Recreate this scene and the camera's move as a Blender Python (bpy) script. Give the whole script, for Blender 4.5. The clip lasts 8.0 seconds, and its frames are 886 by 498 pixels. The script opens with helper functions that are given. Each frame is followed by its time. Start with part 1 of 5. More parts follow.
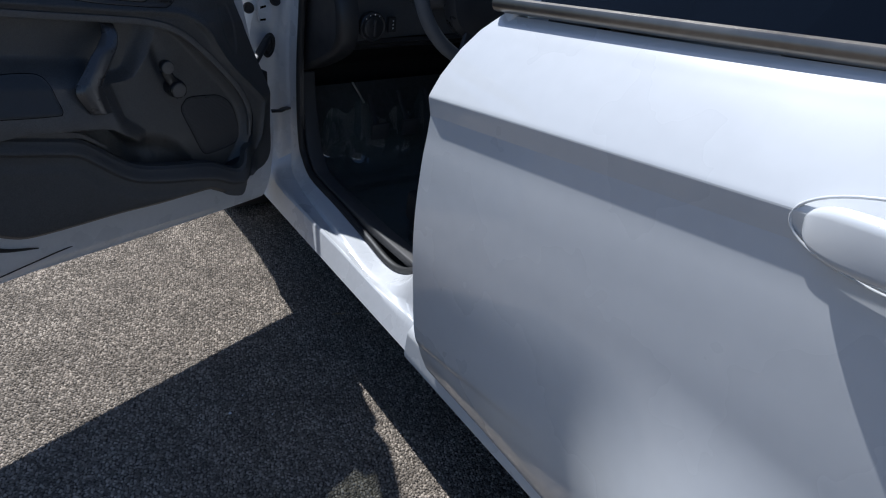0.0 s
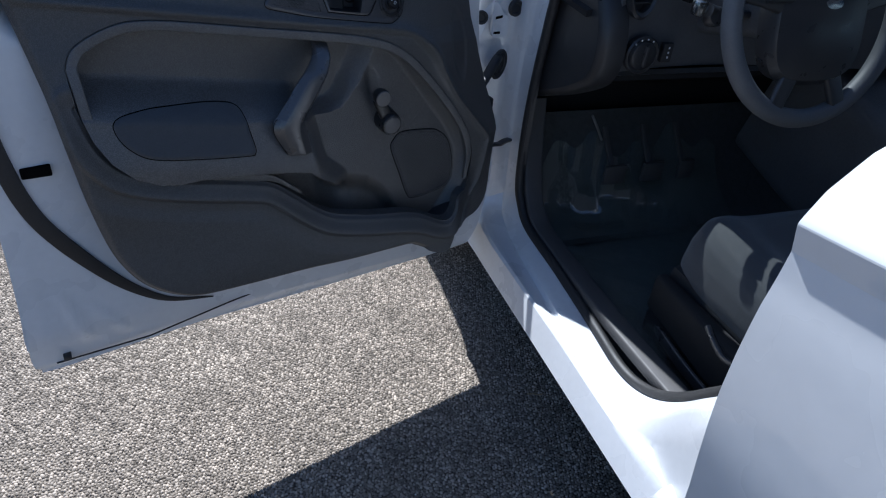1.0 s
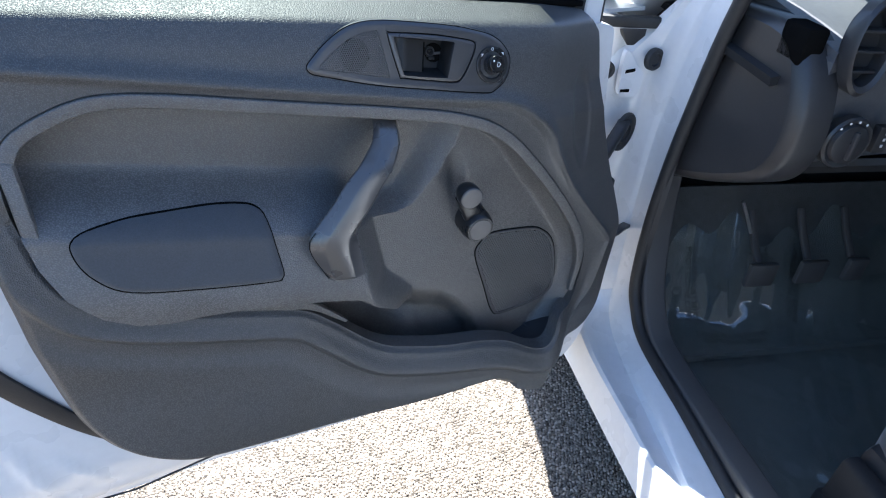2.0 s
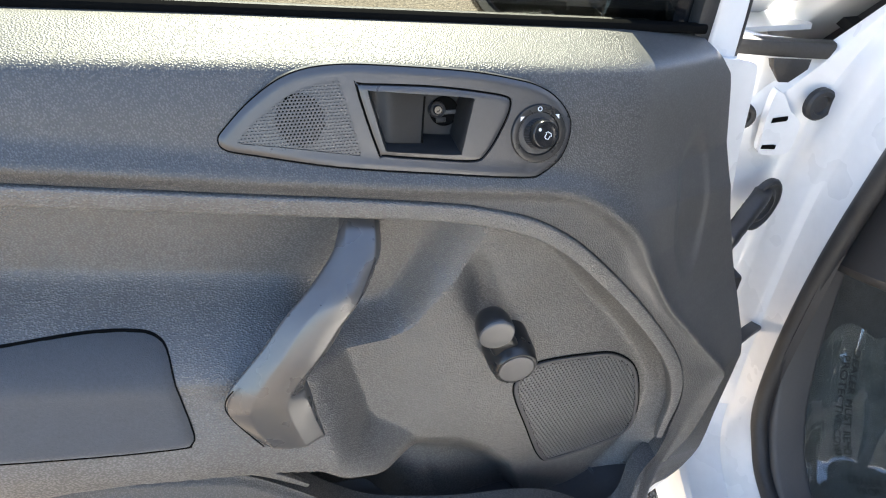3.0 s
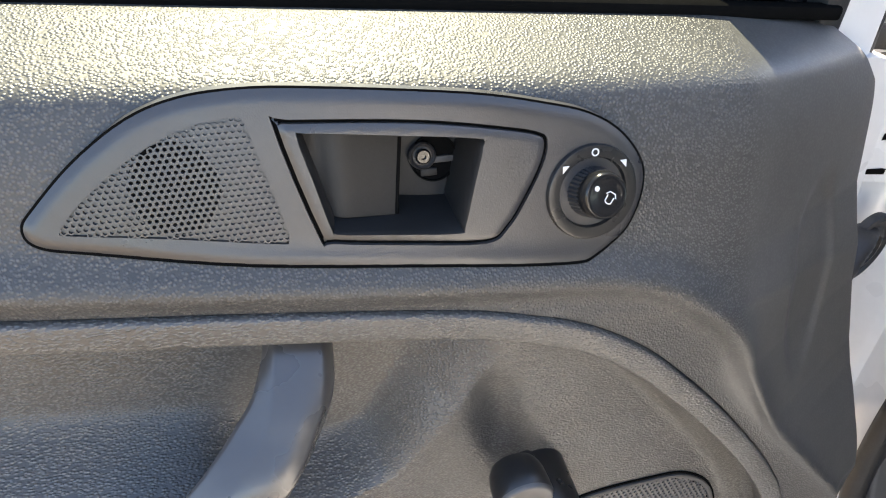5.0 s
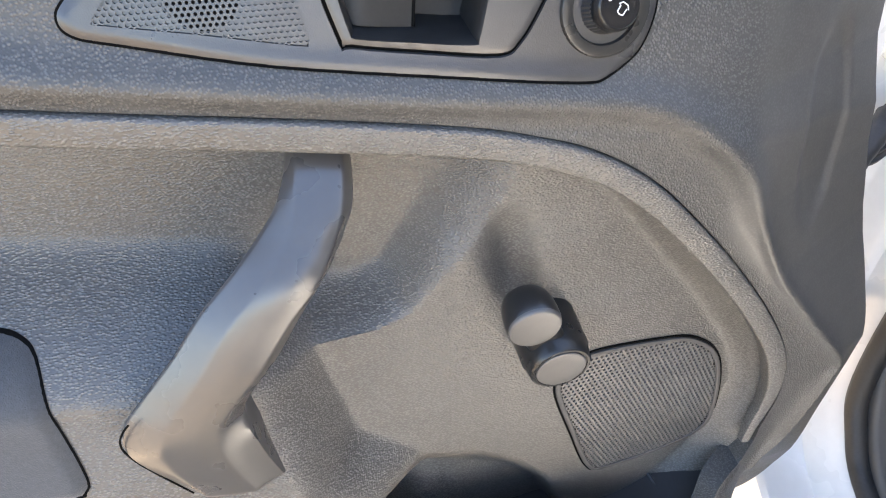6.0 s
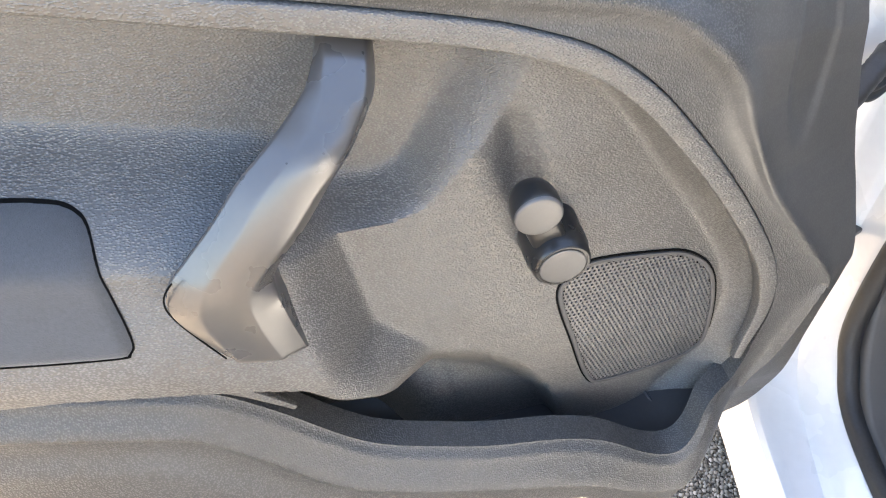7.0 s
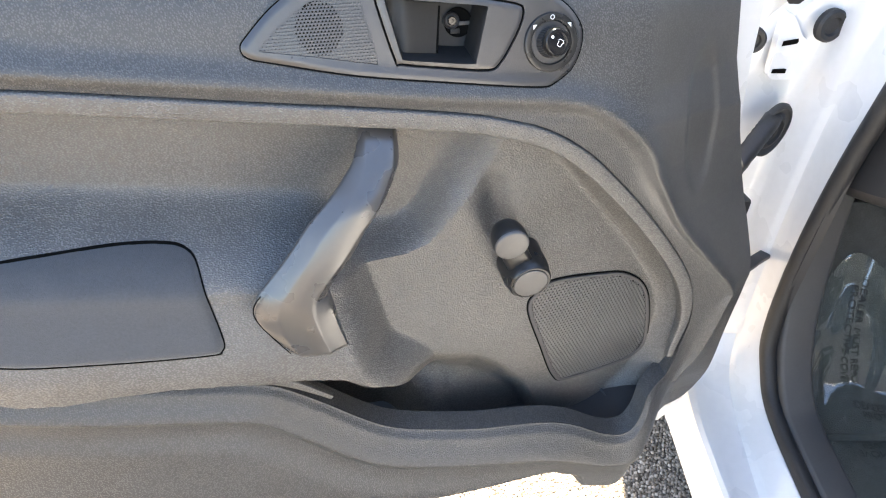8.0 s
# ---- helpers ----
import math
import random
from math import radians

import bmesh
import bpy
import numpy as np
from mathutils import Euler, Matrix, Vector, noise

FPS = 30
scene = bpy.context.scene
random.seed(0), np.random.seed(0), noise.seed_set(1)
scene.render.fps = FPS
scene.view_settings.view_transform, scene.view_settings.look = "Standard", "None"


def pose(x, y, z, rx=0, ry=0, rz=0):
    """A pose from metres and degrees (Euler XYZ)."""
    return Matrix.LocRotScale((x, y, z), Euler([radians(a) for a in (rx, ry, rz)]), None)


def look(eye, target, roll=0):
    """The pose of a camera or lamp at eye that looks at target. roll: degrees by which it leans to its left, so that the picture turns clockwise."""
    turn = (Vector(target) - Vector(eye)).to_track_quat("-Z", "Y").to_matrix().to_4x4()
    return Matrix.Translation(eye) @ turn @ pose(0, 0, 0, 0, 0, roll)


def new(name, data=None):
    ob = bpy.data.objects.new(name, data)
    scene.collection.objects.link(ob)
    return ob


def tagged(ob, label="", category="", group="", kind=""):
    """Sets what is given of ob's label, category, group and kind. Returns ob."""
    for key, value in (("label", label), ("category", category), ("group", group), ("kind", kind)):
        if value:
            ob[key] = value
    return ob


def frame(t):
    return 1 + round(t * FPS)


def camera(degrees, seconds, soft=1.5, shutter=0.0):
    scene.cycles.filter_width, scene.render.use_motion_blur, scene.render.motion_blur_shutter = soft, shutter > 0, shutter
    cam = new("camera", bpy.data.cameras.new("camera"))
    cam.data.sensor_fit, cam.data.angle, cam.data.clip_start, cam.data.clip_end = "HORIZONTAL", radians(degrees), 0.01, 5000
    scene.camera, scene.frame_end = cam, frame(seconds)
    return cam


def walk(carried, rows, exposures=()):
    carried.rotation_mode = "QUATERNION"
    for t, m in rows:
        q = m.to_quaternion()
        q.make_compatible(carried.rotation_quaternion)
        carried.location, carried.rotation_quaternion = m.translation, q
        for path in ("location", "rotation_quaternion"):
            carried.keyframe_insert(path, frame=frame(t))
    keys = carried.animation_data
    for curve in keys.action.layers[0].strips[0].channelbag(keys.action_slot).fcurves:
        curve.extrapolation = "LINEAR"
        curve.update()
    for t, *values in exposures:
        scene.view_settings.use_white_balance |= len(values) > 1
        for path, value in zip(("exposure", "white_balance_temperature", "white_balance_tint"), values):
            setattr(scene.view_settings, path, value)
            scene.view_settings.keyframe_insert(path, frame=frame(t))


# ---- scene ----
cam = camera(67.0, 8.0, soft=1.1)
PATH = [
    (0, (-0.666, -1.43, 1.202), (0.632, -0.304, 0.179), 6.6),
    (0.5, (-0.617, -1.209, 1.186), (0.522, 0.026, 0.101), 7.1),
    (1, (-0.515, -1.007, 1.173), (0.403, 0.376, 0.057), 6.0),
    (1.5, (-0.439, -0.806, 1.146), (0.436, 0.609, 0.037), 6.4),
    (1.7, (-0.419, -0.734, 1.142), (0.429, 0.698, 0.034), 6.4),
    (2.8, (-0.181, -0.435, 1.103), (0.254, 1.106, -0.095), 4.1),
    (3, (-0.164, -0.388, 1.093), (0.249, 1.167, -0.095), 3.5),
    (3.5, (-0.142, -0.283, 1.07), (0.284, 1.269, -0.117), 3.0),
    (4, (-0.127, -0.221, 1.051), (0.293, 1.334, -0.135), 3.0),
    (4.2, (-0.122, -0.206, 1.045), (0.294, 1.355, -0.135), 2.9),
    (5.3, (-0.115, -0.218, 1.023), (0.274, 1.315, -0.201), 1.8),
    (5.5, (-0.117, -0.228, 1.015), (0.258, 1.288, -0.234), 1.6),
    (6, (-0.121, -0.254, 0.994), (0.202, 1.212, -0.327), 1.3),
    (6.5, (-0.126, -0.286, 0.983), (0.166, 1.15, -0.378), 1.5),
    (7, (-0.131, -0.307, 0.981), (0.149, 1.118, -0.395), 1.6),
    (7.5, (-0.141, -0.356, 1.013), (0.141, 1.108, -0.319), 1.8),
    (8, (-0.177, -0.424, 1.07), (0.199, 1.076, -0.198), 2.1),
]
walk(cam, [(t, look(eye, target, roll)) for t, eye, target, roll in PATH],
     exposures=[(0.0, 0.16, 5330, 10.5), (0.5, 0.4, 5150, 10.5), (1.0, 0.92, 5130, 10.5), (1.5, 1.8, 5130, 9), (3.0, 3.65, 6700, 9.5), (3.5, 3.5, 6800, 10.5), (4.0, 3.4, 6900, 10.5), (5.5, 3.84, 7450, 12.5), (6.0, 4.16, 7350, 12.2), (6.5, 4.32, 7350, 11.9), (7.0, 4.36, 7350, 11.5), (8.0, 4.06, 7200, 10.5)])

# ---- daylight ----
SUN_EL, SUN_AZ = 52.8, 7.0
world = bpy.data.worlds.new("sky")
scene.world = world
world.use_nodes = True
wn = world.node_tree
sky = wn.nodes.new("ShaderNodeTexSky")
sky.sky_type, sky.sun_disc = "NISHITA", False
sky.ozone_density = 2.6
sky.sun_elevation, sky.sun_rotation = radians(SUN_EL), radians(SUN_AZ)
wn.links.new(sky.outputs[0], wn.nodes["Background"].inputs[0])
wn.nodes["Background"].inputs[1].default_value = 0.064
sun = new("sun", bpy.data.lights.new("sun", "SUN"))
sun.data.energy, sun.data.angle, sun.data.color = 5.0, radians(0.55), (1.0, 0.91, 0.775)
aim = Vector((math.sin(radians(SUN_AZ)) * math.cos(radians(SUN_EL)), math.cos(radians(SUN_AZ)) * math.cos(radians(SUN_EL)), math.sin(radians(SUN_EL))))
sun.matrix_world = look(aim * 20, (0, 0, 0))


# ---- materials ----
def mat(name, color, rough=0.5, metal=0.0, vary=0.12, scale=30.0, bump=0.0, grain=800.0, cell=False, coat=0.0, spec=0.5, sheen=0.0, stain=0.0, stretch=(1, 1, 1), pit_shade=0.0, plain=False):
    """Principled surface with colour variation at two sizes and a fine relief, its pits shaded in colour."""
    m = bpy.data.materials.new(name)
    m.use_nodes = True
    nt, b = m.node_tree, m.node_tree.nodes["Principled BSDF"]
    link, node = nt.links.new, nt.nodes.new
    co = node("ShaderNodeTexCoord")
    n1, n2 = node("ShaderNodeTexNoise"), node("ShaderNodeTexNoise")
    n1.inputs["Scale"].default_value, n2.inputs["Scale"].default_value = scale, scale * 9
    n1.inputs["Detail"].default_value = 4
    link(co.outputs["Object"], n1.inputs["Vector"]), link(co.outputs["Object"], n2.inputs["Vector"])
    add = node("ShaderNodeMath")
    add.operation = "ADD"
    link(n1.outputs["Fac"], add.inputs[0]), link(n2.outputs["Fac"], add.inputs[1])
    ramp = node("ShaderNodeMapRange")
    ramp.inputs["From Min"].default_value, ramp.inputs["From Max"].default_value = 0.7, 1.3
    ramp.inputs["To Min"].default_value, ramp.inputs["To Max"].default_value = 1 - vary, 1 + vary
    link(add.outputs[0], ramp.inputs["Value"])
    mul = node("ShaderNodeVectorMath")
    mul.operation = "SCALE"
    mul.inputs[0].default_value = color
    link(ramp.outputs[0], mul.inputs["Scale"])
    link(mul.outputs[0], b.inputs["Base Color"])
    rr = node("ShaderNodeMapRange")
    rr.inputs["From Min"].default_value, rr.inputs["From Max"].default_value = 0.3, 0.7
    rr.inputs["To Min"].default_value, rr.inputs["To Max"].default_value = max(0.02, rough - 0.06 - stain), min(1, rough + 0.06 + stain)
    link(n1.outputs["Fac"], rr.inputs["Value"]), link(rr.outputs[0], b.inputs["Roughness"])
    b.inputs["Metallic"].default_value, b.inputs["Specular IOR Level"].default_value = metal, spec
    b.inputs["Coat Weight"].default_value, b.inputs["Coat Roughness"].default_value = coat, 0.04
    b.inputs["Sheen Weight"].default_value = sheen
    if bump:
        # Pit shading put into the colour: relief lows darker and less glossy, tops lighter
        pitted = node("ShaderNodeMapRange")
        pitted.inputs["From Min"].default_value, pitted.inputs["From Max"].default_value = (0.0, 1.0) if cell else (0.3, 0.7)
        pitted.inputs["To Min"].default_value, pitted.inputs["To Max"].default_value = 1 - pit_shade, 1 + pit_shade * 0.6
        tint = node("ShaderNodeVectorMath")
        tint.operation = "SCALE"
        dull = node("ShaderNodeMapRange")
        dull.inputs["To Min"].default_value, dull.inputs["To Max"].default_value = spec * (1 - pit_shade), spec * (1 + 0.2 * pit_shade)
        if pit_shade:
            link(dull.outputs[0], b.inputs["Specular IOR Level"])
        link(mul.outputs[0], tint.inputs[0]), link(pitted.outputs[0], tint.inputs["Scale"]), link(tint.outputs[0], b.inputs["Base Color"])
        bp = node("ShaderNodeBump")
        bp.inputs["Strength"].default_value, bp.inputs["Distance"].default_value = min(1.0, bump), (0.34 if cell == "pebble" else 0.2) / grain if cell else 0.9 / grain
        if cell == "pebble":
            v = node("ShaderNodeTexVoronoi")
            v.inputs["Scale"].default_value = grain
            mp = node("ShaderNodeMapping")
            mp.inputs["Scale"].default_value = stretch
            size = node("ShaderNodeTexNoise")
            size.inputs["Scale"].default_value = grain * 0.8
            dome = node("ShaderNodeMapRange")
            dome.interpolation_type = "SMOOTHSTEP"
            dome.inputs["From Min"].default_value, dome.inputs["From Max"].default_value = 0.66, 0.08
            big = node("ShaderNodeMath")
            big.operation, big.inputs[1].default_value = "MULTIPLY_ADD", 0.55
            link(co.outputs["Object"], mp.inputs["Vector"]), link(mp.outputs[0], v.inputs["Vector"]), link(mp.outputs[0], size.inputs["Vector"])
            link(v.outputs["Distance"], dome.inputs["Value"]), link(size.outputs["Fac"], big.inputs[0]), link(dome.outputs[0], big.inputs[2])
            link(big.outputs[0], bp.inputs["Height"]), link(dome.outputs[0], pitted.inputs["Value"]), link(dome.outputs[0], dull.inputs["Value"])
        elif cell:
            v = node("ShaderNodeTexVoronoi")
            v.inputs["Scale"].default_value = grain
            v.feature = "DISTANCE_TO_EDGE"
            wob = node("ShaderNodeTexNoise")
            wob.inputs["Scale"].default_value = grain * 0.45
            mix = node("ShaderNodeVectorMath")
            mix.operation = "MULTIPLY_ADD"
            mix.inputs[1].default_value = (1.1 / grain,) * 3
            link(co.outputs["Object"], wob.inputs["Vector"]), link(wob.outputs["Color"], mix.inputs[0])
            link(co.outputs["Object"], mix.inputs[2]), link(mix.outputs[0], v.inputs["Vector"])
            cut = node("ShaderNodeMapRange")
            cut.interpolation_type = "SMOOTHSTEP"
            cut.inputs["From Max"].default_value = 0.16
            link(v.outputs["Distance"], cut.inputs["Value"]), link(cut.outputs[0], bp.inputs["Height"]), link(cut.outputs[0], pitted.inputs["Value"]), link(cut.outputs[0], dull.inputs["Value"])
        else:
            v = node("ShaderNodeTexNoise")
            v.inputs["Scale"].default_value, v.inputs["Detail"].default_value = grain, 2
            mp = node("ShaderNodeMapping")
            mp.inputs["Scale"].default_value = stretch
            link(co.outputs["Object"], mp.inputs["Vector"]), link(mp.outputs[0], v.inputs["Vector"]), link(v.outputs["Fac"], bp.inputs["Height"]), link(v.outputs["Fac"], pitted.inputs["Value"])
        if plain:  # the grain stops at the folded end of the trim
            xyz, k1, k2, k3 = node("ShaderNodeSeparateXYZ"), node("ShaderNodeMapRange"), node("ShaderNodeMath"), node("ShaderNodeMapRange")
            k2.operation, k2.inputs[1].default_value = "MULTIPLY_ADD", 1.05
            k1.inputs["From Min"].default_value, k1.inputs["From Max"].default_value = 0.083, 0.098
            k3.inputs["From Min"].default_value, k3.inputs["From Max"].default_value = 0.878, 0.892
            both, flip = node("ShaderNodeMath"), node("ShaderNodeMath")
            both.operation, flip.operation, flip.inputs[1].default_value, flip.inputs[2].default_value = "MULTIPLY", "MULTIPLY_ADD", -bump * 0.9, bump
            link(co.outputs["Object"], xyz.inputs[0]), link(xyz.outputs[0], k1.inputs["Value"])
            link(xyz.outputs[2], k2.inputs[0]), link(xyz.outputs[0], k2.inputs[2]), link(k2.outputs[0], k3.inputs["Value"])
            link(k1.outputs[0], both.inputs[0]), link(k3.outputs[0], both.inputs[1]), link(both.outputs[0], flip.inputs[0]), link(flip.outputs[0], bp.inputs["Strength"])
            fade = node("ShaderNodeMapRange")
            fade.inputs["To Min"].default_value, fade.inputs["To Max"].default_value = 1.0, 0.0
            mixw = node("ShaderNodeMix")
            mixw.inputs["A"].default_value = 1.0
            link(both.outputs[0], fade.inputs["Value"]), link(fade.outputs[0], mixw.inputs["Factor"]), link(pitted.outputs[0], mixw.inputs["B"]), link(mixw.outputs["Result"], tint.inputs["Scale"])
        link(bp.outputs["Normal"], b.inputs["Normal"])
    return m


GRAIN = mat("grained_plastic", (0.068, 0.0665, 0.0645), 0.46, vary=0.1, scale=18, bump=0.62, pit_shade=0.28, grain=720, cell="pebble", spec=0.8, plain=True)
INSERT = mat("pebbled_plastic", (0.114, 0.107, 0.098), 0.4, vary=0.14, scale=22, bump=0.75, pit_shade=0.28, stretch=(0.7, 1, 1.35), grain=720, cell="pebble", spec=1.0)
SATIN = mat("satin_plastic", (0.04, 0.039, 0.041), 0.32, vary=0.06, scale=40, bump=0.12, grain=1500, spec=0.75)
HANDLE = mat("soft_handle_plastic", (0.06, 0.057, 0.056), 0.29, vary=0.05, scale=30, spec=0.9)
DARK = mat("dark_plastic", (0.027, 0.027, 0.029), 0.4, vary=0.1, scale=40, bump=0.1, grain=1500)
SWITCH = mat("switch_plastic", (0.017, 0.017, 0.0175), 0.3, vary=0.06, scale=60, spec=0.5)
GLOSSY = mat("gloss_black", (0.012, 0.012, 0.013), 0.12, vary=0.05)
GRILLE = mat("grille_plastic", (0.062, 0.06, 0.06), 0.6, vary=0.05, scale=40, spec=0.5)
SPEAKER = mat("speaker_plastic", (0.085, 0.081, 0.078), 0.45, vary=0.05, scale=40, spec=0.7)
RUBBER = mat("rubber", (0.02, 0.02, 0.021), 0.55, vary=0.2, scale=40, bump=0.2, grain=700)
MATT = mat("matt_black_plastic", (0.02, 0.02, 0.021), 0.8, vary=0.1, scale=30, spec=0.2)
CAVITY = mat("cup_plastic", (0.016, 0.0155, 0.0155), 0.5, vary=0.1, scale=60, bump=0.1, grain=1500, spec=0.35)
# Near-black standing in for shade in gaps, slots and holes; also the belt seal
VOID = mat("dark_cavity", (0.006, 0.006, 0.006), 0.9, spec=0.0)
WHITE = mat("white_paint", (0.70, 0.71, 0.715), 0.28, vary=0.02, scale=4, coat=1.0, spec=0.5)
INNER = mat("white_inner_paint", (0.66, 0.672, 0.69), 0.3, vary=0.03, scale=9, coat=0.5, stain=0.015, bump=0.02, grain=300)
MARK = mat("white_print", (0.75, 0.75, 0.75), 0.5, vary=0.03)
PRINT = mat("dark_print", (0.012, 0.012, 0.012), 0.5, vary=0.03)
CLOTH = mat("woven_cloth", (0.05, 0.053, 0.058), 0.75, vary=0.15, scale=60, bump=0.6, grain=1400, sheen=0.3)
CARPET = mat("carpet", (0.055, 0.058, 0.058), 0.95, vary=0.3, scale=60, bump=0.8, grain=700, sheen=0.2)
DASH = mat("dash_plastic", (0.095, 0.097, 0.104), 0.5, vary=0.1, scale=20, bump=0.4, grain=700, cell=True)
CHROME = mat("bright_trim", (0.5, 0.5, 0.5), 0.25, metal=1.0, vary=0.05)
MOULD = mat("dark_polished_moulding", (0.27, 0.25, 0.225), 0.33, metal=0.9, vary=0.08, scale=8)
STEEL = mat("zinc_steel", (0.45, 0.45, 0.44), 0.4, metal=0.9, vary=0.12)


def glass(name, tint, gloss=0.05):
    m = bpy.data.materials.new(name)
    m.use_nodes = True
    nt = m.node_tree
    nt.nodes.remove(nt.nodes["Principled BSDF"])
    tr, gl, mx, lw, pw, ad = (nt.nodes.new("ShaderNode" + k) for k in ("BsdfTransparent", "BsdfGlossy", "MixShader", "LayerWeight", "Math", "Math"))
    tr.inputs[0].default_value, gl.inputs["Roughness"].default_value, lw.inputs[0].default_value = (*tint, 1), 0.01, 0.5
    pw.operation, pw.inputs[1].default_value, ad.operation, ad.inputs[1].default_value, ad.inputs[2].default_value = "POWER", 4.5, "MULTIPLY_ADD", 0.8, gloss
    nt.links.new(lw.outputs["Facing"], pw.inputs[0]), nt.links.new(pw.outputs[0], ad.inputs[0]), nt.links.new(ad.outputs[0], mx.inputs[0])
    nt.links.new(tr.outputs[0], mx.inputs[1]), nt.links.new(gl.outputs[0], mx.inputs[2]), nt.links.new(mx.outputs[0], nt.nodes["Material Output"].inputs[0])
    return m


GLASS = glass("clear_glass", (0.52, 0.545, 0.52))
SCREEN = glass("screen_glass", (0.9, 0.92, 0.9))
TINTED = glass("tinted_glass", (0.2, 0.22, 0.25))


def hazy_film():
    """Clear film with a thin milky haze and a gloss."""
    m = glass("clear_film", (0.9, 0.92, 0.9), 0.12)
    nt = m.node_tree
    out = nt.nodes["Material Output"]
    haze, both, fog = (nt.nodes.new("ShaderNode" + k) for k in ("BsdfDiffuse", "MixShader", "TexNoise"))
    haze.inputs[0].default_value, fog.inputs["Scale"].default_value = (0.5, 0.55, 0.5, 1), 9.0
    amount = nt.nodes.new("ShaderNodeMapRange")
    amount.inputs["To Min"].default_value, amount.inputs["To Max"].default_value = 0.05, 0.17
    nt.links.new(fog.outputs["Fac"], amount.inputs["Value"]), nt.links.new(amount.outputs[0], both.inputs[0])
    nt.links.new(out.inputs[0].links[0].from_socket, both.inputs[1]), nt.links.new(haze.outputs[0], both.inputs[2]), nt.links.new(both.outputs[0], out.inputs[0])
    return m


FILM = hazy_film()
MIRROR = mat("mirror_silver", (0.8, 0.82, 0.84), 0.03, metal=1.0, vary=0.0)


# ---- shape helpers ----
def part(name, mesh, material, parent=None, label="", flat=False, angle=38):
    """Links a mesh (bmesh or mesh data) as one object under a thing or a part."""
    if isinstance(mesh, bmesh.types.BMesh):
        bm, mesh = mesh, bpy.data.meshes.new(name)
        bmesh.ops.recalc_face_normals(bm, faces=bm.faces)
        bm.to_mesh(mesh)
        bm.free()
    mesh.materials.append(material)
    if not flat:
        mesh.shade_smooth()
        mesh.set_sharp_from_angle(angle=radians(angle))
    ob = new(name, mesh)
    if parent:
        while parent.parent and parent.parent.parent:  # thing > part > sub-part, no deeper
            parent = parent.parent
        ob.parent = parent
    if label:
        tagged(ob, label)
    return ob


def mesh_of(verts, faces, name="m"):
    me = bpy.data.meshes.new(name)
    me.from_pydata([tuple(map(float, v)) for v in verts], [], [tuple(map(int, f)) for f in faces])
    me.update()
    return me


def spline(pts, n=8, closed=False):
    """A smooth curve through control points (2 or 3 numbers each)."""
    p = np.array(pts, float)
    k = len(p)
    out = []
    for i in range(k if closed else k - 1):
        if closed:
            a, b, c, d = p[(i - 1) % k], p[i], p[(i + 1) % k], p[(i + 2) % k]
        else:
            a, b, c, d = p[max(i - 1, 0)], p[i], p[i + 1], p[min(i + 2, k - 1)]
        for j in range(n):
            t = j / n
            out.append(0.5 * (2 * b + (c - a) * t + (2 * a - 5 * b + 4 * c - d) * t * t + (3 * b - a - 3 * c + d) * t ** 3))
    if not closed:
        out.append(p[-1])
    return np.array(out)


def inside(poly, x, y):
    r = np.zeros(x.shape, bool)
    x0, y0 = poly[-1]
    for x1, y1 in poly:
        if y0 != y1:
            r ^= ((y1 > y) != (y0 > y)) & (x < (x0 - x1) * (y - y1) / (y0 - y1) + x1)
        x0, y0 = x1, y1
    return r


def near(poly, x, y, closed=True):
    """Distance to a polyline and the nearest point on it."""
    best = np.full(x.shape, 1e9)
    bx, by = np.zeros(x.shape), np.zeros(x.shape)
    q = list(poly) + ([poly[0]] if closed else [])
    for (ax, ay), (cx, cy) in zip(q, q[1:]):
        dx, dy = cx - ax, cy - ay
        t = np.clip(((x - ax) * dx + (y - ay) * dy) / (dx * dx + dy * dy + 1e-15), 0, 1)
        px, py = ax + t * dx, ay + t * dy
        d = np.hypot(x - px, y - py)
        m = d < best
        best[m], bx[m], by[m] = d[m], px[m], py[m]
    return best, bx, by


def step(a, b, t):
    t = np.clip((t - a) / (b - a), 0, 1)
    return t * t * (3 - 2 * t)


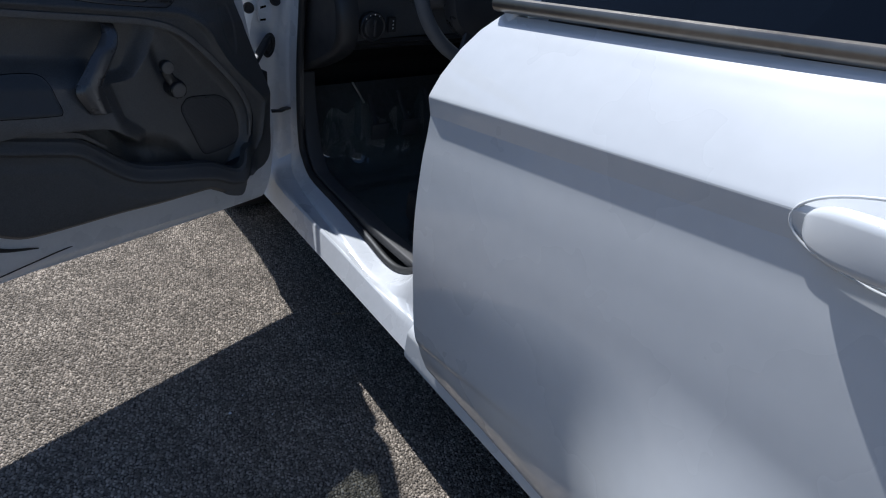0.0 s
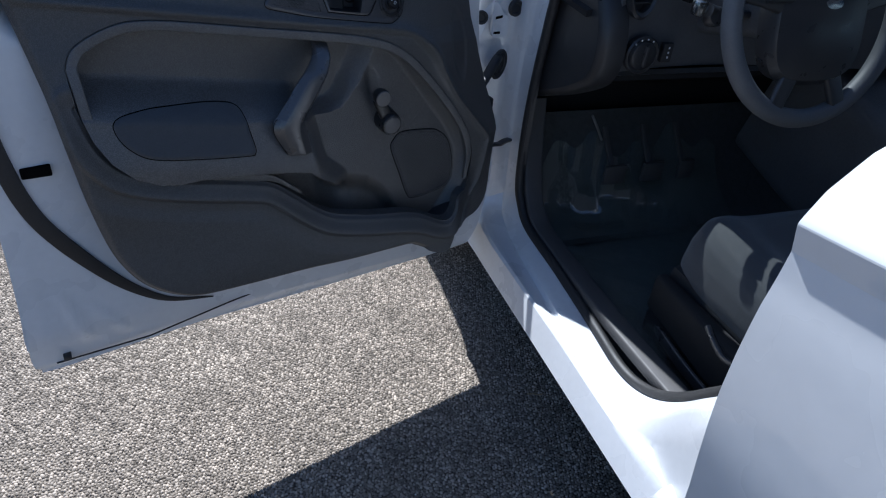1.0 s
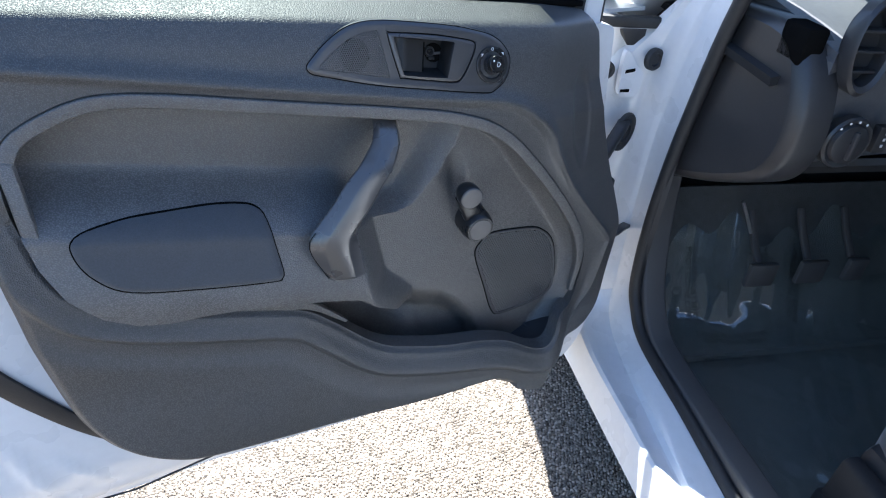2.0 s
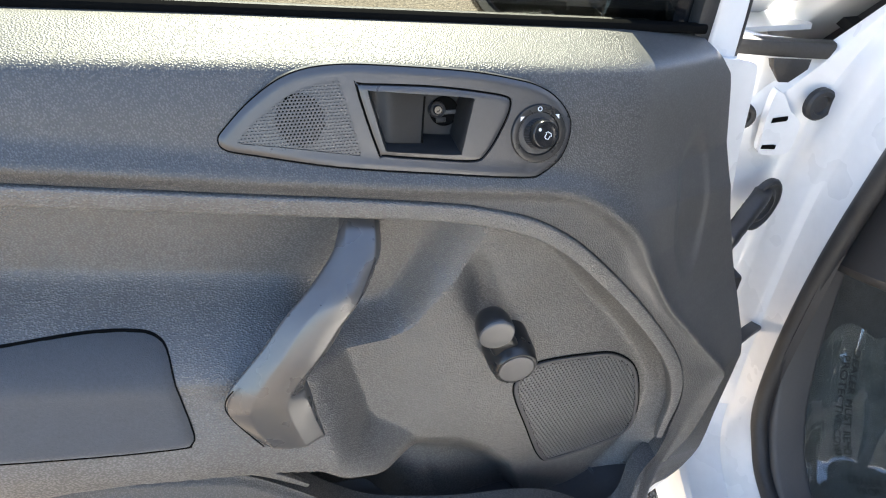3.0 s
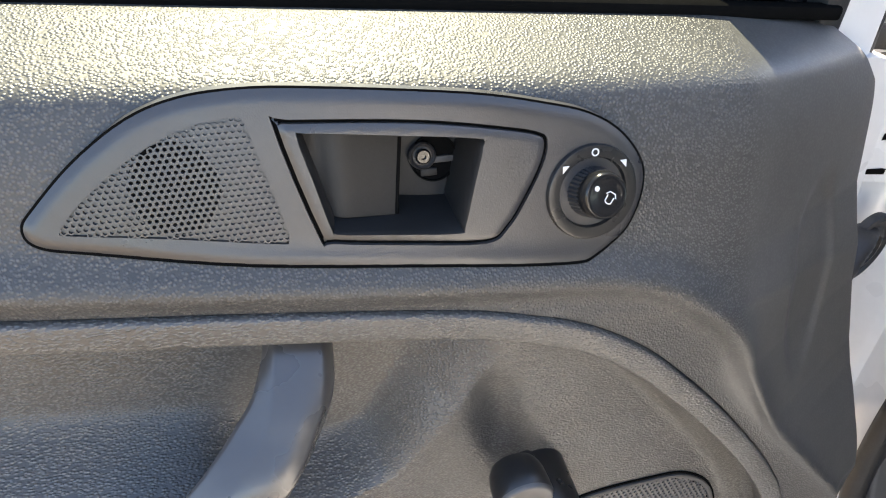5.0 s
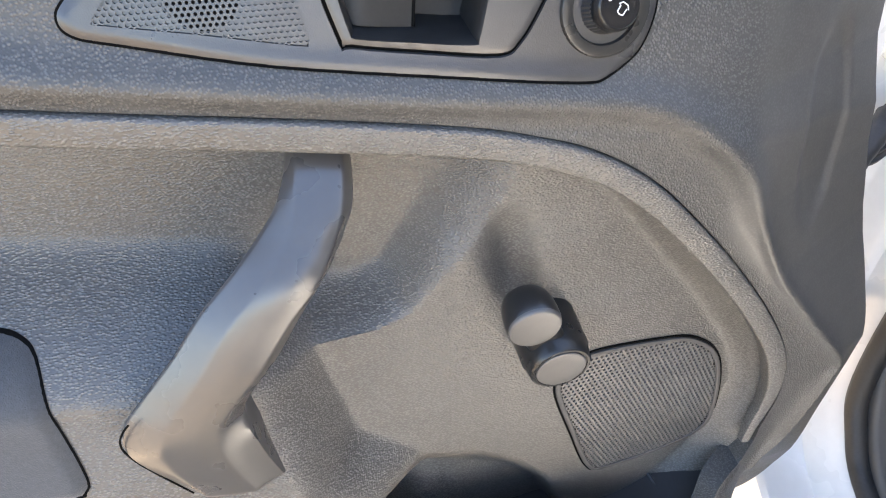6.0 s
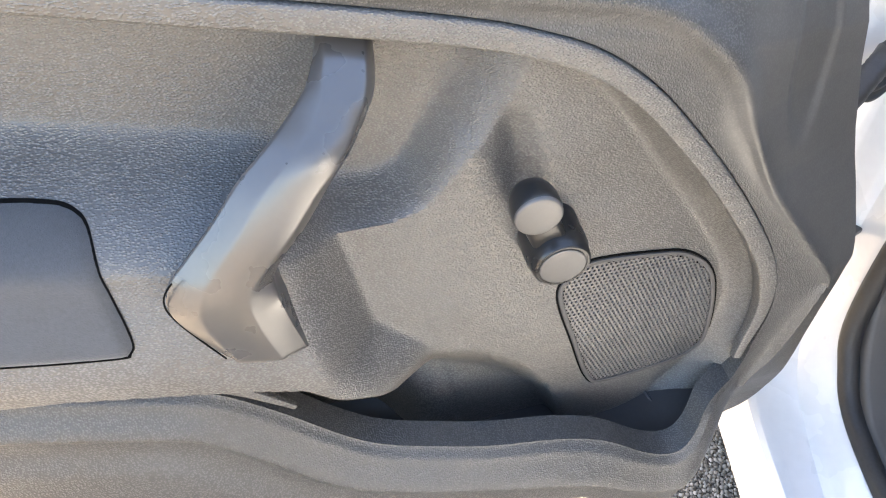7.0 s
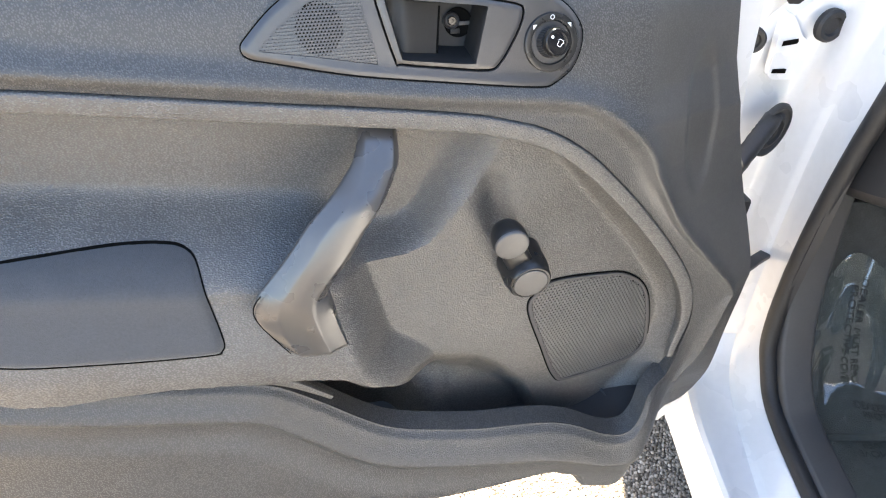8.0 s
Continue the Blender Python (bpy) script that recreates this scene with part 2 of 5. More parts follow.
def field(outline, depth, size=0.003, holes=(), back=0.0):
    """A relief over the x, z plane: y = depth(x, z) inside the outline and outside the holes, its rims turned back."""
    lo, hi = outline.min(0) - size, outline.max(0) + size
    gx, gz = np.arange(lo[0], hi[0] + size, size), np.arange(lo[1], hi[1] + size, size)
    X, Z = np.meshgrid(gx, gz, indexing="ij")
    cx, cz = X[:-1, :-1] + size / 2, Z[:-1, :-1] + size / 2
    keep = inside(outline, cx, cz)
    for h in holes:
        keep &= ~inside(h, cx, cz)
    nz = len(gz)
    i, j = np.nonzero(keep)
    a = i * nz + j
    quads = np.stack([a, a + nz, a + nz + 1, a + 1], 1)
    used, inv = np.unique(quads, return_inverse=True)
    quads = inv.reshape(-1, 4)
    x, z = X.ravel()[used].copy(), Z.ravel()[used].copy()
    e = np.concatenate([quads[:, [k, (k + 1) % 4]] for k in range(4)])
    key = np.sort(e, 1)
    _, idx, cnt = np.unique(key[:, 0].astype(np.int64) * 10000000 + key[:, 1], return_index=True, return_counts=True)
    rim = e[idx[cnt == 1]]
    on = np.unique(rim)
    best = np.full(len(on), 1e9)
    sx, sz = x[on].copy(), z[on].copy()
    for poly in (outline, *holes):
        d, px, pz = near(poly, x[on], z[on])
        m = (d < best) & (d < size * 2)
        best[m], sx[m], sz[m] = d[m], px[m], pz[m]
    x[on], z[on] = sx, sz
    y = depth(x, z)
    v = np.stack([x, y, z], 1)
    faces = quads.tolist()
    if back:
        n = len(v)
        where = {int(k): n + q for q, k in enumerate(on)}
        extra = v[on].copy()
        extra[:, 1] += back
        v = np.concatenate([v, extra])
        faces += [[int(b), int(c), where[int(c)], where[int(b)]][::-1] for b, c in rim]
    return mesh_of(v, faces)


def sweep(path, profile, side, closed=False, taper=None):
    """A profile (pairs: along `side`, across) carried along a path of 3D points."""
    p = np.array(path, float)
    n, k = len(p), len(profile)
    if closed:
        tan = np.roll(p, -1, 0) - np.roll(p, 1, 0)
    else:
        tan = np.gradient(p, axis=0)
    tan /= np.linalg.norm(tan, axis=1, keepdims=True) + 1e-12
    s = np.broadcast_to(np.array(side, float), p.shape).copy()
    s -= (s * tan).sum(1, keepdims=True) * tan
    s /= np.linalg.norm(s, axis=1, keepdims=True) + 1e-12
    c = np.cross(tan, s)
    v = []
    for i in range(n):
        f = taper[i] if taper is not None else 1.0
        v += [p[i] + f * (a * s[i] + b * c[i]) for a, b in profile]
    faces = []
    for i in range(n if closed else n - 1):
        for j in range(k):
            a, b = i * k + j, i * k + (j + 1) % k
            c_, d = ((i + 1) % n) * k + (j + 1) % k, ((i + 1) % n) * k + j
            faces.append((a, b, c_, d))
    if not closed:
        faces += [tuple(range(k))[::-1], tuple(range((n - 1) * k, n * k))]
    return mesh_of(v, faces)


def ring(r, n=10, squash=1.0):
    return [(r * math.cos(2 * math.pi * i / n), squash * r * math.sin(2 * math.pi * i / n)) for i in range(n)]


def rounded(w, h, r, n=4):
    """A rounded rectangle of half sizes w, h."""
    out = []
    for cx, cy, a0 in ((w - r, h - r, 0), (-w + r, h - r, 90), (-w + r, -h + r, 180), (w - r, -h + r, 270)):
        out += [(cx + r * math.cos(radians(a0 + 90 * i / n)), cy + r * math.sin(radians(a0 + 90 * i / n))) for i in range(n + 1)]
    return out


def surf(fn, nu, nv, thick=0.0):
    """A sheet fn(u, v) -> x, y, z for u, v in 0..1, with a second skin `thick` behind it."""
    U, V = np.meshgrid(np.linspace(0, 1, nu), np.linspace(0, 1, nv), indexing="ij")
    P = np.array([[fn(u, v) for u, v in zip(a, b)] for a, b in zip(U, V)])
    verts = P.reshape(-1, 3)
    idx = np.arange(nu * nv).reshape(nu, nv)
    faces = np.stack([idx[:-1, :-1], idx[1:, :-1], idx[1:, 1:], idx[:-1, 1:]], -1).reshape(-1, 4).tolist()
    if thick:
        du, dv = np.gradient(P, axis=0), np.gradient(P, axis=1)
        nrm = np.cross(du, dv)
        nrm /= np.linalg.norm(nrm, axis=2, keepdims=True) + 1e-12
        n = len(verts)
        verts = np.concatenate([verts, (P - thick * nrm).reshape(-1, 3)])
        faces += [[q + n for q in f][::-1] for f in faces]
        edge = list(idx[:, 0]) + list(idx[-1, 1:]) + list(idx[-2::-1, -1]) + list(idx[0, -2:0:-1])
        faces += [[b, a, a + n, b + n] for a, b in zip(edge, edge[1:] + edge[:1])]
    return mesh_of(verts, faces)


def lathe(profile, n=24, m=Matrix.Identity(4)):
    """Turns (radius, height) pairs about the local z axis."""
    v = [m @ Vector((r * math.cos(2 * math.pi * i / n), r * math.sin(2 * math.pi * i / n), h)) for r, h in profile for i in range(n)]
    f = []
    for a in range(len(profile) - 1):
        for i in range(n):
            f.append((a * n + i, a * n + (i + 1) % n, (a + 1) * n + (i + 1) % n, (a + 1) * n + i))
    f += [tuple(range(n))[::-1], tuple(range((len(profile) - 1) * n, len(profile) * n))]
    return mesh_of(v, f)


def block(x0, x1, y0, y1, z0, z1, bevel=0.004, seg=2):
    bm = bmesh.new()
    bmesh.ops.create_cube(bm, size=1, matrix=Matrix.Translation(((x0 + x1) / 2, (y0 + y1) / 2, (z0 + z1) / 2)) @ Matrix.Diagonal((x1 - x0, y1 - y0, z1 - z0, 1)))
    if bevel:
        bmesh.ops.bevel(bm, geom=bm.edges[:], offset=bevel, segments=seg, affect="EDGES", profile=0.5)
    return bm


# ---- ground ----
def asphalt():
    m = mat("worn_asphalt", (0.2, 0.19, 0.175), 0.9, vary=0.15, scale=2.0, spec=0.12)
    nt, b = m.node_tree, m.node_tree.nodes["Principled BSDF"]
    co = nt.nodes.new("ShaderNodeTexCoord")
    v = nt.nodes.new("ShaderNodeTexVoronoi")
    v.inputs["Scale"].default_value = 240
    v2 = nt.nodes.new("ShaderNodeTexNoise")
    v2.inputs["Scale"].default_value, v2.inputs["Detail"].default_value = 60, 6
    nt.links.new(co.outputs["Object"], v.inputs["Vector"]), nt.links.new(co.outputs["Object"], v2.inputs["Vector"])
    sep = nt.nodes.new("ShaderNodeSeparateColor")
    nt.links.new(v.outputs["Color"], sep.inputs[0])
    ramp = nt.nodes.new("ShaderNodeValToRGB")
    ramp.color_ramp.elements[0].color, ramp.color_ramp.elements[1].color = (0.11, 0.094, 0.076, 1), (0.43, 0.366, 0.296, 1)
    ramp.color_ramp.elements[1].position = 0.82
    nt.links.new(sep.outputs[0], ramp.inputs[0])
    edge = nt.nodes.new("ShaderNodeMapRange")
    edge.inputs["From Min"].default_value, edge.inputs["From Max"].default_value = 0.15, 0.7
    edge.inputs["To Min"].default_value, edge.inputs["To Max"].default_value = 1.0, 0.3
    nt.links.new(v.outputs["Distance"], edge.inputs[0])
    mul = nt.nodes.new("ShaderNodeVectorMath")
    mul.operation = "SCALE"
    nt.links.new(ramp.outputs[0], mul.inputs[0]), nt.links.new(edge.outputs[0], mul.inputs["Scale"])
    nt.links.new(mul.outputs[0], b.inputs["Base Color"])
    hs = nt.nodes.new("ShaderNodeMath")
    hs.operation = "MULTIPLY_ADD"
    hs.inputs[1].default_value = -1.2
    nt.links.new(v.outputs["Distance"], hs.inputs[0]), nt.links.new(v2.outputs["Fac"], hs.inputs[2])
    bp = nt.nodes.new("ShaderNodeBump")
    bp.inputs["Strength"].default_value, bp.inputs["Distance"].default_value = 0.9, 0.004
    nt.links.new(hs.outputs[0], bp.inputs["Height"]), nt.links.new(bp.outputs["Normal"], b.inputs["Normal"])
    return m


ground = part("ground", surf(lambda u, v: ((u - 0.5) * 1600, (v - 0.5) * 1600, 0.0), 9, 9), asphalt())
tagged(ground, "sunlit coarse grey asphalt of a parking lot", "ground", kind="structure")


def chip_stone():
    """Crushed stone: a tone for each chip, with dust and a dull face."""
    m = mat("crushed_stone", (0.3, 0.27, 0.235), 0.75, vary=0.15, scale=300, spec=0.25)
    nt, b = m.node_tree, m.node_tree.nodes["Principled BSDF"]
    geo, ramp, dust = nt.nodes.new("ShaderNodeNewGeometry"), nt.nodes.new("ShaderNodeValToRGB"), nt.nodes.new("ShaderNodeTexNoise")
    mix, co = nt.nodes.new("ShaderNodeVectorMath"), nt.nodes.new("ShaderNodeTexCoord")
    k = nt.nodes.new("ShaderNodeMapRange")
    dust.inputs["Scale"].default_value, dust.inputs["Detail"].default_value, mix.operation = 7.0, 5, "SCALE"
    k.inputs["From Min"].default_value, k.inputs["From Max"].default_value, k.inputs["To Min"].default_value, k.inputs["To Max"].default_value = 0.3, 0.7, 0.72, 1.2
    tones = ramp.color_ramp
    tones.elements[0].color, tones.elements[1].color = (0.135, 0.115, 0.092, 1), (0.5, 0.426, 0.344, 1)
    mid = tones.elements.new(0.55)
    mid.color = (0.285, 0.243, 0.196, 1)
    link = nt.links.new
    link(geo.outputs["Random Per Island"], ramp.inputs[0]), link(ramp.outputs[0], mix.inputs[0]), link(co.outputs["Object"], dust.inputs["Vector"])
    link(dust.outputs["Fac"], k.inputs["Value"]), link(k.outputs[0], mix.inputs["Scale"]), link(mix.outputs[0], b.inputs["Base Color"])
    return m


def chippings(outline, pitch):
    """Angular stone chips bedded in the asphalt, in one mesh."""
    rg = np.random.default_rng(5)
    lo, hi = outline.min(0), outline.max(0)
    row = pitch * 0.866
    X, Y = np.meshgrid(np.arange(lo[0], hi[0], pitch), np.arange(lo[1], hi[1], row))
    X = X + (np.arange(X.shape[0]) % 2)[:, None] * pitch / 2
    x, y = X.ravel(), Y.ravel()
    ok = inside(outline, x, y)
    x, y = x[ok], y[ok]
    keep = rg.random(len(x)) < step(0.0, 0.22, near(outline, x, y)[0])  # thinning out at the margin
    x, y = x[keep] + rg.normal(0, pitch * 0.16, keep.sum()), y[keep] + rg.normal(0, pitch * 0.16, keep.sum())
    n = len(x)
    size, turn = pitch * rg.uniform(0.4, 0.62, n), rg.uniform(0, 6.3, n)
    high = pitch * rg.uniform(0.14, 0.36, n)
    tilt = rg.normal(0, 0.22, (n, 2))
    a = turn[:, None] + np.arange(5) * 2 * math.pi / 5 + rg.normal(0, 0.22, (n, 5))
    r = size[:, None] * rg.uniform(0.8, 1.15, (n, 5))
    cx, cy = np.cos(a) * r, np.sin(a) * r
    v = np.empty((n, 10, 3))
    v[:, :5] = np.stack([x[:, None] + cx, y[:, None] + cy, np.full((n, 5), -0.001)], -1)
    tx, ty = cx * 0.66, cy * 0.66
    v[:, 5:] = np.stack([x[:, None] + tx, y[:, None] + ty, high[:, None] + tilt[:, :1] * tx + tilt[:, 1:] * ty], -1)
    k = np.arange(5)
    quads = np.stack([k, (k + 1) % 5, 5 + (k + 1) % 5, 5 + k], 1).ravel()
    loop_ids = (np.concatenate([quads, [5, 6, 7, 8, 9]])[None] + 10 * np.arange(n)[:, None]).ravel()
    starts = (np.array([0, 4, 8, 12, 16, 20])[None] + 25 * np.arange(n)[:, None]).ravel()
    me = bpy.data.meshes.new("chippings")
    me.vertices.add(n * 10), me.loops.add(n * 25), me.polygons.add(n * 6)
    me.vertices.foreach_set("co", v.ravel()), me.loops.foreach_set("vertex_index", loop_ids.astype(np.int32)), me.polygons.foreach_set("loop_start", starts.astype(np.int32))
    me.update(calc_edges=True)
    return me


BED = np.array([(-0.98, -0.12), (-0.9, 0.5), (-0.7, 0.8), (0.3, 0.85), (0.62, 0.62), (0.55, -0.2), (0.25, -0.85), (0.0, -0.95), (-0.62, -0.5)]) * 1.22
chips = part("asphalt_chippings", chippings(BED, 0.0077), chip_stone(), flat=True)
tagged(chips, "pale angular stone chips bedded in worn grey asphalt", "asphalt stones", kind="stuff")

# ---- car ----
CAR_POSE = pose(0.135, -0.69, 0, 0, 0, -11.5)
car = new("car")
car.matrix_world = CAR_POSE
tagged(car, "white compact sedan with its front door wide open on asphalt", "car")

# -- open front door, in the plane of its trim --
WS = 0.145


def belt(x):
    return 0.937 - 0.06 * x


LIP = spline([(-0.488, 0.832), (-0.477, 0.854), (-0.452, 0.870), (-0.417, 0.883), (-0.385, 0.8865), (-0.34, 0.883), (-0.28, 0.8745), (-0.2, 0.863), (-0.148, 0.856), (-0.1, 0.849), (-0.058, 0.842),
              (-0.03, 0.8355), (0.004, 0.824), (0.037, 0.804), (0.068, 0.776), (0.112, 0.729), (0.155, 0.675), (0.180, 0.633), (0.192, 0.585), (0.186, 0.535)], 6)
RIM = spline([(0.177, 0.514), (0.160, 0.513), (0.147, 0.508), (0.136, 0.491), (0.119, 0.4785), (0.096, 0.483), (0.06, 0.501), (0.02, 0.512), (-0.04, 0.522), (-0.075, 0.529), (-0.12, 0.541),
              (-0.152, 0.56), (-0.189, 0.592), (-0.221, 0.618), (-0.25, 0.629), (-0.302, 0.641), (-0.37, 0.657), (-0.432, 0.679), (-0.458, 0.704), (-0.475, 0.737), (-0.486, 0.78)], 5)
HOLE = np.concatenate([LIP, RIM])
PANEL = np.concatenate([
    spline([(-0.55, 0.968), (-0.533, 0.88), (-0.517, 0.79), (-0.509, 0.721), (-0.499, 0.64), (-0.484, 0.562), (-0.464, 0.515), (-0.437, 0.482), (-0.4, 0.458), (-0.36, 0.446),
            (-0.28, 0.445), (-0.18, 0.447), (-0.09, 0.445), (0.02, 0.447), (0.045, 0.44), (0.067, 0.428), (0.09, 0.418), (0.113, 0.415), (0.127, 0.4315), (0.133, 0.447), (0.146, 0.45), (0.17, 0.437), (0.195, 0.431), (0.224, 0.439), (0.243, 0.464),
            (0.245, 0.505), (0.246, 0.56), (0.251, 0.61), (0.254, 0.645), (0.238, 0.715), (0.207, 0.809), (0.19, 0.87), (0.183, 0.9)], 6),
    [(0.16, belt(0.16)), (-0.2, belt(-0.2))]])
CREASE_Z = [0.40, 0.46, 0.49, 0.503, 0.517, 0.56, 0.60, 0.626, 0.668, 0.72, 0.771, 0.811, 0.839, 0.9, 0.95]
CREASE_X = [0.14, 0.16, 0.204, 0.212, 0.2175, 0.222, 0.223, 0.223, 0.186, 0.142, 0.110, 0.094, 0.086, 0.1, 0.11]


FOLD = spline([(-0.60, 0.932), (-0.3, 0.889), (-0.1, 0.8605), (-0.02, 0.851), (0.025, 0.8445), (0.055, 0.833), (0.078, 0.815), (0.096, 0.795), (0.112, 0.765), (0.142, 0.718), (0.186, 0.668), (0.226, 0.622), (0.226, 0.6), (0.214, 0.53), (0.195, 0.50)], 5)


def outer(x, z):
    """Depth of the grained main trim."""
    w = z + WS * x
    up = np.where(w > 0.83, 0.29 * (w - 0.86), -0.0087)
    low = -0.06 - 0.018 * step(0.6, 0.45, z)
    d, _, _ = near(RIM, x, z, False)
    low = low + 0.0065 * (1 - step(0.001, 0.006, d)) + 0.011 * (1 - step(0.004, 0.03, d)) + 0.005 * step(0.028, 0.036, d) * step(0.07, 0.045, d)
    left = step(0.84, 0.62, w)
    right = step(0.6, 0.48, z) * step(0.21, 0.12, x)
    k = step(-0.05, 0.09, x)
    t = left * (1 - k) + right * k
    y = up * (1 - t) + low * t
    xc = np.interp(z, CREASE_Z, CREASE_X)
    soft = 0.004 + 0.02 * step(0.78, 0.88, z)
    fall = np.interp(z, [0.42, 0.5, 0.6, 0.66, 0.7, 0.9], [0.1, 0.15, 0.35, 0.5, 0.55, 0.45])
    y = y + fall * soft * np.log1p(np.exp(np.clip((x - xc) / soft, -30, 30)))
    zb = belt(x)
    y = y + 0.25 * 0.004 * np.log1p(np.exp(np.clip((z - zb + 0.034) / 0.004, -30, 30)))
    y = y + 3.4 * 0.0014 * np.log1p(np.exp(np.clip((z - zb + 0.0115) / 0.0014, -30, 30)))
    df, _, _ = near(FOLD, x, z, False)
    wing = step(0.085, 0.125, x)
    y = y - (0.0075 - 0.0045 * wing) * np.exp(-(df / 0.0085) ** 2) - 0.0032 * np.exp(-(df / 0.0034) ** 2) * wing
    dish = np.hypot((x - 0.158) / 0.022, (z - 0.80 + 0.9 * (x - 0.158)) / 0.06)
    y = y + 0.003 * (1 - step(0.75, 1.1, dish))
    de, _, _ = near(PANEL[:90], x, z, False)
    return y + 0.012 * (1 - step(0, 0.014, de)) ** 2


def plateau(x, z):
    return 0.01 + 0.13 * x - 0.017 * step(0.73, 0.55, z)


RIDGE_X = [-0.20, -0.1506, -0.1327, -0.1059, -0.0852, -0.0745, -0.064, -0.0488, -0.0345, -0.012]
RIDGE_Z = [0.732, 0.7180, 0.7170, 0.7166, 0.7224, 0.7329, 0.7465, 0.7640, 0.7900, 0.85]
RIDGE = np.stack([RIDGE_X, RIDGE_Z], 1)
ARCH_X = [-0.2, -0.122, -0.08, -0.037, -0.008, 0.02, 0.035, 0.06]
ARCH_Z = [0.598, 0.596, 0.591, 0.576, 0.552, 0.516, 0.479, 0.40]


ARM_X = [-0.44, -0.37, -0.34, -0.30, -0.25, -0.20, -0.165, -0.13, -0.108, -0.085, -0.06]
ARM_Z = [0.664, 0.653, 0.6545, 0.6535, 0.6475, 0.6415, 0.634, 0.606, 0.584, 0.579, 0.568]
LIP_ON = np.concatenate([LIP, [(0.18, 0.513), (0.168, 0.488), (0.15, 0.465)]])


def inner(x, z):
    """Depth of the recessed insert with armrest, plateau and pocket."""
    w = z + WS * x
    rec = 0.03
    arm = rec - 0.07 * step(0.742, 0.69, w) - 0.022 * step(0.70, 0.62, w)
    zr = np.interp(x, RIDGE_X, RIDGE_Z)
    dr, _, _ = near(RIDGE, x, z, False)
    dr = dr * np.sign(z - zr)
    k = np.clip((dr + 0.0025) / (0.019 + 0.02 * step(-0.115, -0.06, x)), 0, 1)
    plat = plateau(x, z) + (rec - plateau(x, z)) * (0.5 * step(0, 1, k) + 0.5 * (1 - (1 - k) ** 2))
    xb = -0.146 + 0.23 * (0.731 - z)
    k = np.clip((x - xb + 0.03) / (0.036 + 0.03 * step(0.645, 0.60, z)), 0, 1)
    m = 0.55 * step(0, 1, k) + 0.45 * k ** 1.8
    y = arm * (1 - m) + plat * m
    gx = -0.031 + 0.22 * (0.772 - z)
    gw = 0.011
    y = y + 0.0075 * np.exp(-((x - gx) / gw) ** 2) * step(0.792, 0.752, z) * step(0.70, 0.735, z)
    za = np.interp(x, ARCH_X, ARCH_Z)
    deep = step(0.012, -0.04, z - za) * step(-0.16, -0.10, x) * step(0.07, 0.03, x)
    y = y + 0.024 * deep
    under = step(0.003 + 0.006 * step(-0.15, -0.11, x), -0.016 - 0.016 * step(-0.15, -0.10, x), z - np.interp(x, ARM_X, ARM_Z)) * step(-0.045, -0.125, x)
    y = y + (0.046 - y) * under
    d, _, _ = near(LIP_ON, x, z, False)
    wide = 0.012 + (0.016 + 0.008 * step(0.56, 0.66, z)) * step(-0.06 + 0.06 * step(0.66, 0.56, z), 0.1, x)
    t = 1 - step(0, 1, d / wide)
    return y * (1 - t) + t * (-0.004)


SPK = spline([(0.017, 0.6236), (0.0241, 0.6398), (0.0404, 0.6485), (0.0862, 0.6445), (0.121, 0.636), (0.1475, 0.609), (0.1605, 0.5515), (0.157, 0.524), (0.1335, 0.5125), (0.074, 0.5085), (0.0555, 0.521), (0.034, 0.575)], 6, True)
SHELL = spline([(-0.62, 0.905), (-0.62, 0.6), (-0.628, 0.41), (-0.634, 0.335), (-0.622, 0.308), (-0.59, 0.303), (-0.2, 0.305), (0.2, 0.315), (0.25, 0.33), (0.268, 0.4),
                (0.28, 0.5), (0.285, 0.6), (0.268, 0.68), (0.243, 0.8), (0.232, 0.88), (0.222, 0.897), (0.185, 0.902), (0.12, 0.903)], 5, True)
CORE = spline([(-0.49, 0.91), (-0.47, 0.6), (-0.42, 0.49), (-0.37, 0.452), (-0.3, 0.442), (-0.1, 0.442), (0.08, 0.44), (0.15, 0.452), (0.19, 0.5), (0.2, 0.6), (0.14, 0.75), (0.11, 0.89), (0.0, 0.93), (-0.3, 0.935)], 5, True)


def shell_depth(x, z):
    y = -0.004 + 0.11 * np.clip(x + 0.6, 0, 0.25) + (0.02 + 0.09 * step(0.5, 0.68, z)) * np.clip(x + 0.35, 0, 1) + 0.012 * step(0.40, 0.31, z) + 0.09 * step(0.86, 0.91, z) * step(-0.56, -0.5, x) * step(0.14, 0.06, x)
    press = 0.004 * step(0.012, 0.0, np.abs(x + 0.565 - 0.25 * (0.45 - z))) * step(0.5, 0.42, z) * step(0.34, 0.38, z)
    press = press + 0.003 * step(0.01, 0.0, np.abs(x + 0.50 + 0.6 * (z - 0.38))) * step(0.44, 0.41, z) * step(0.34, 0.36, z)
    rim = 0.006 * step(0.012, 0.006, z - 0.306 - 0.01 * (x + 0.6))
    return y - press + rim


front_door = part("front_door", field(SHELL, shell_depth, 0.008, holes=(CORE,), back=0.012), INNER, car, "white front door standing wide open with dark grey trim inside")
front_door.matrix_parent_inverse = CAR_POSE.inverted()


def skin(x, z):
    return 0.012 + 0.11 * np.clip(x + 0.6, 0, 1) + 0.014 * step(0.40, 0.31, z) + 0.07 * np.sin(np.clip((z - 0.30) / 0.64, 0, 1) * 3.0) + 0.015


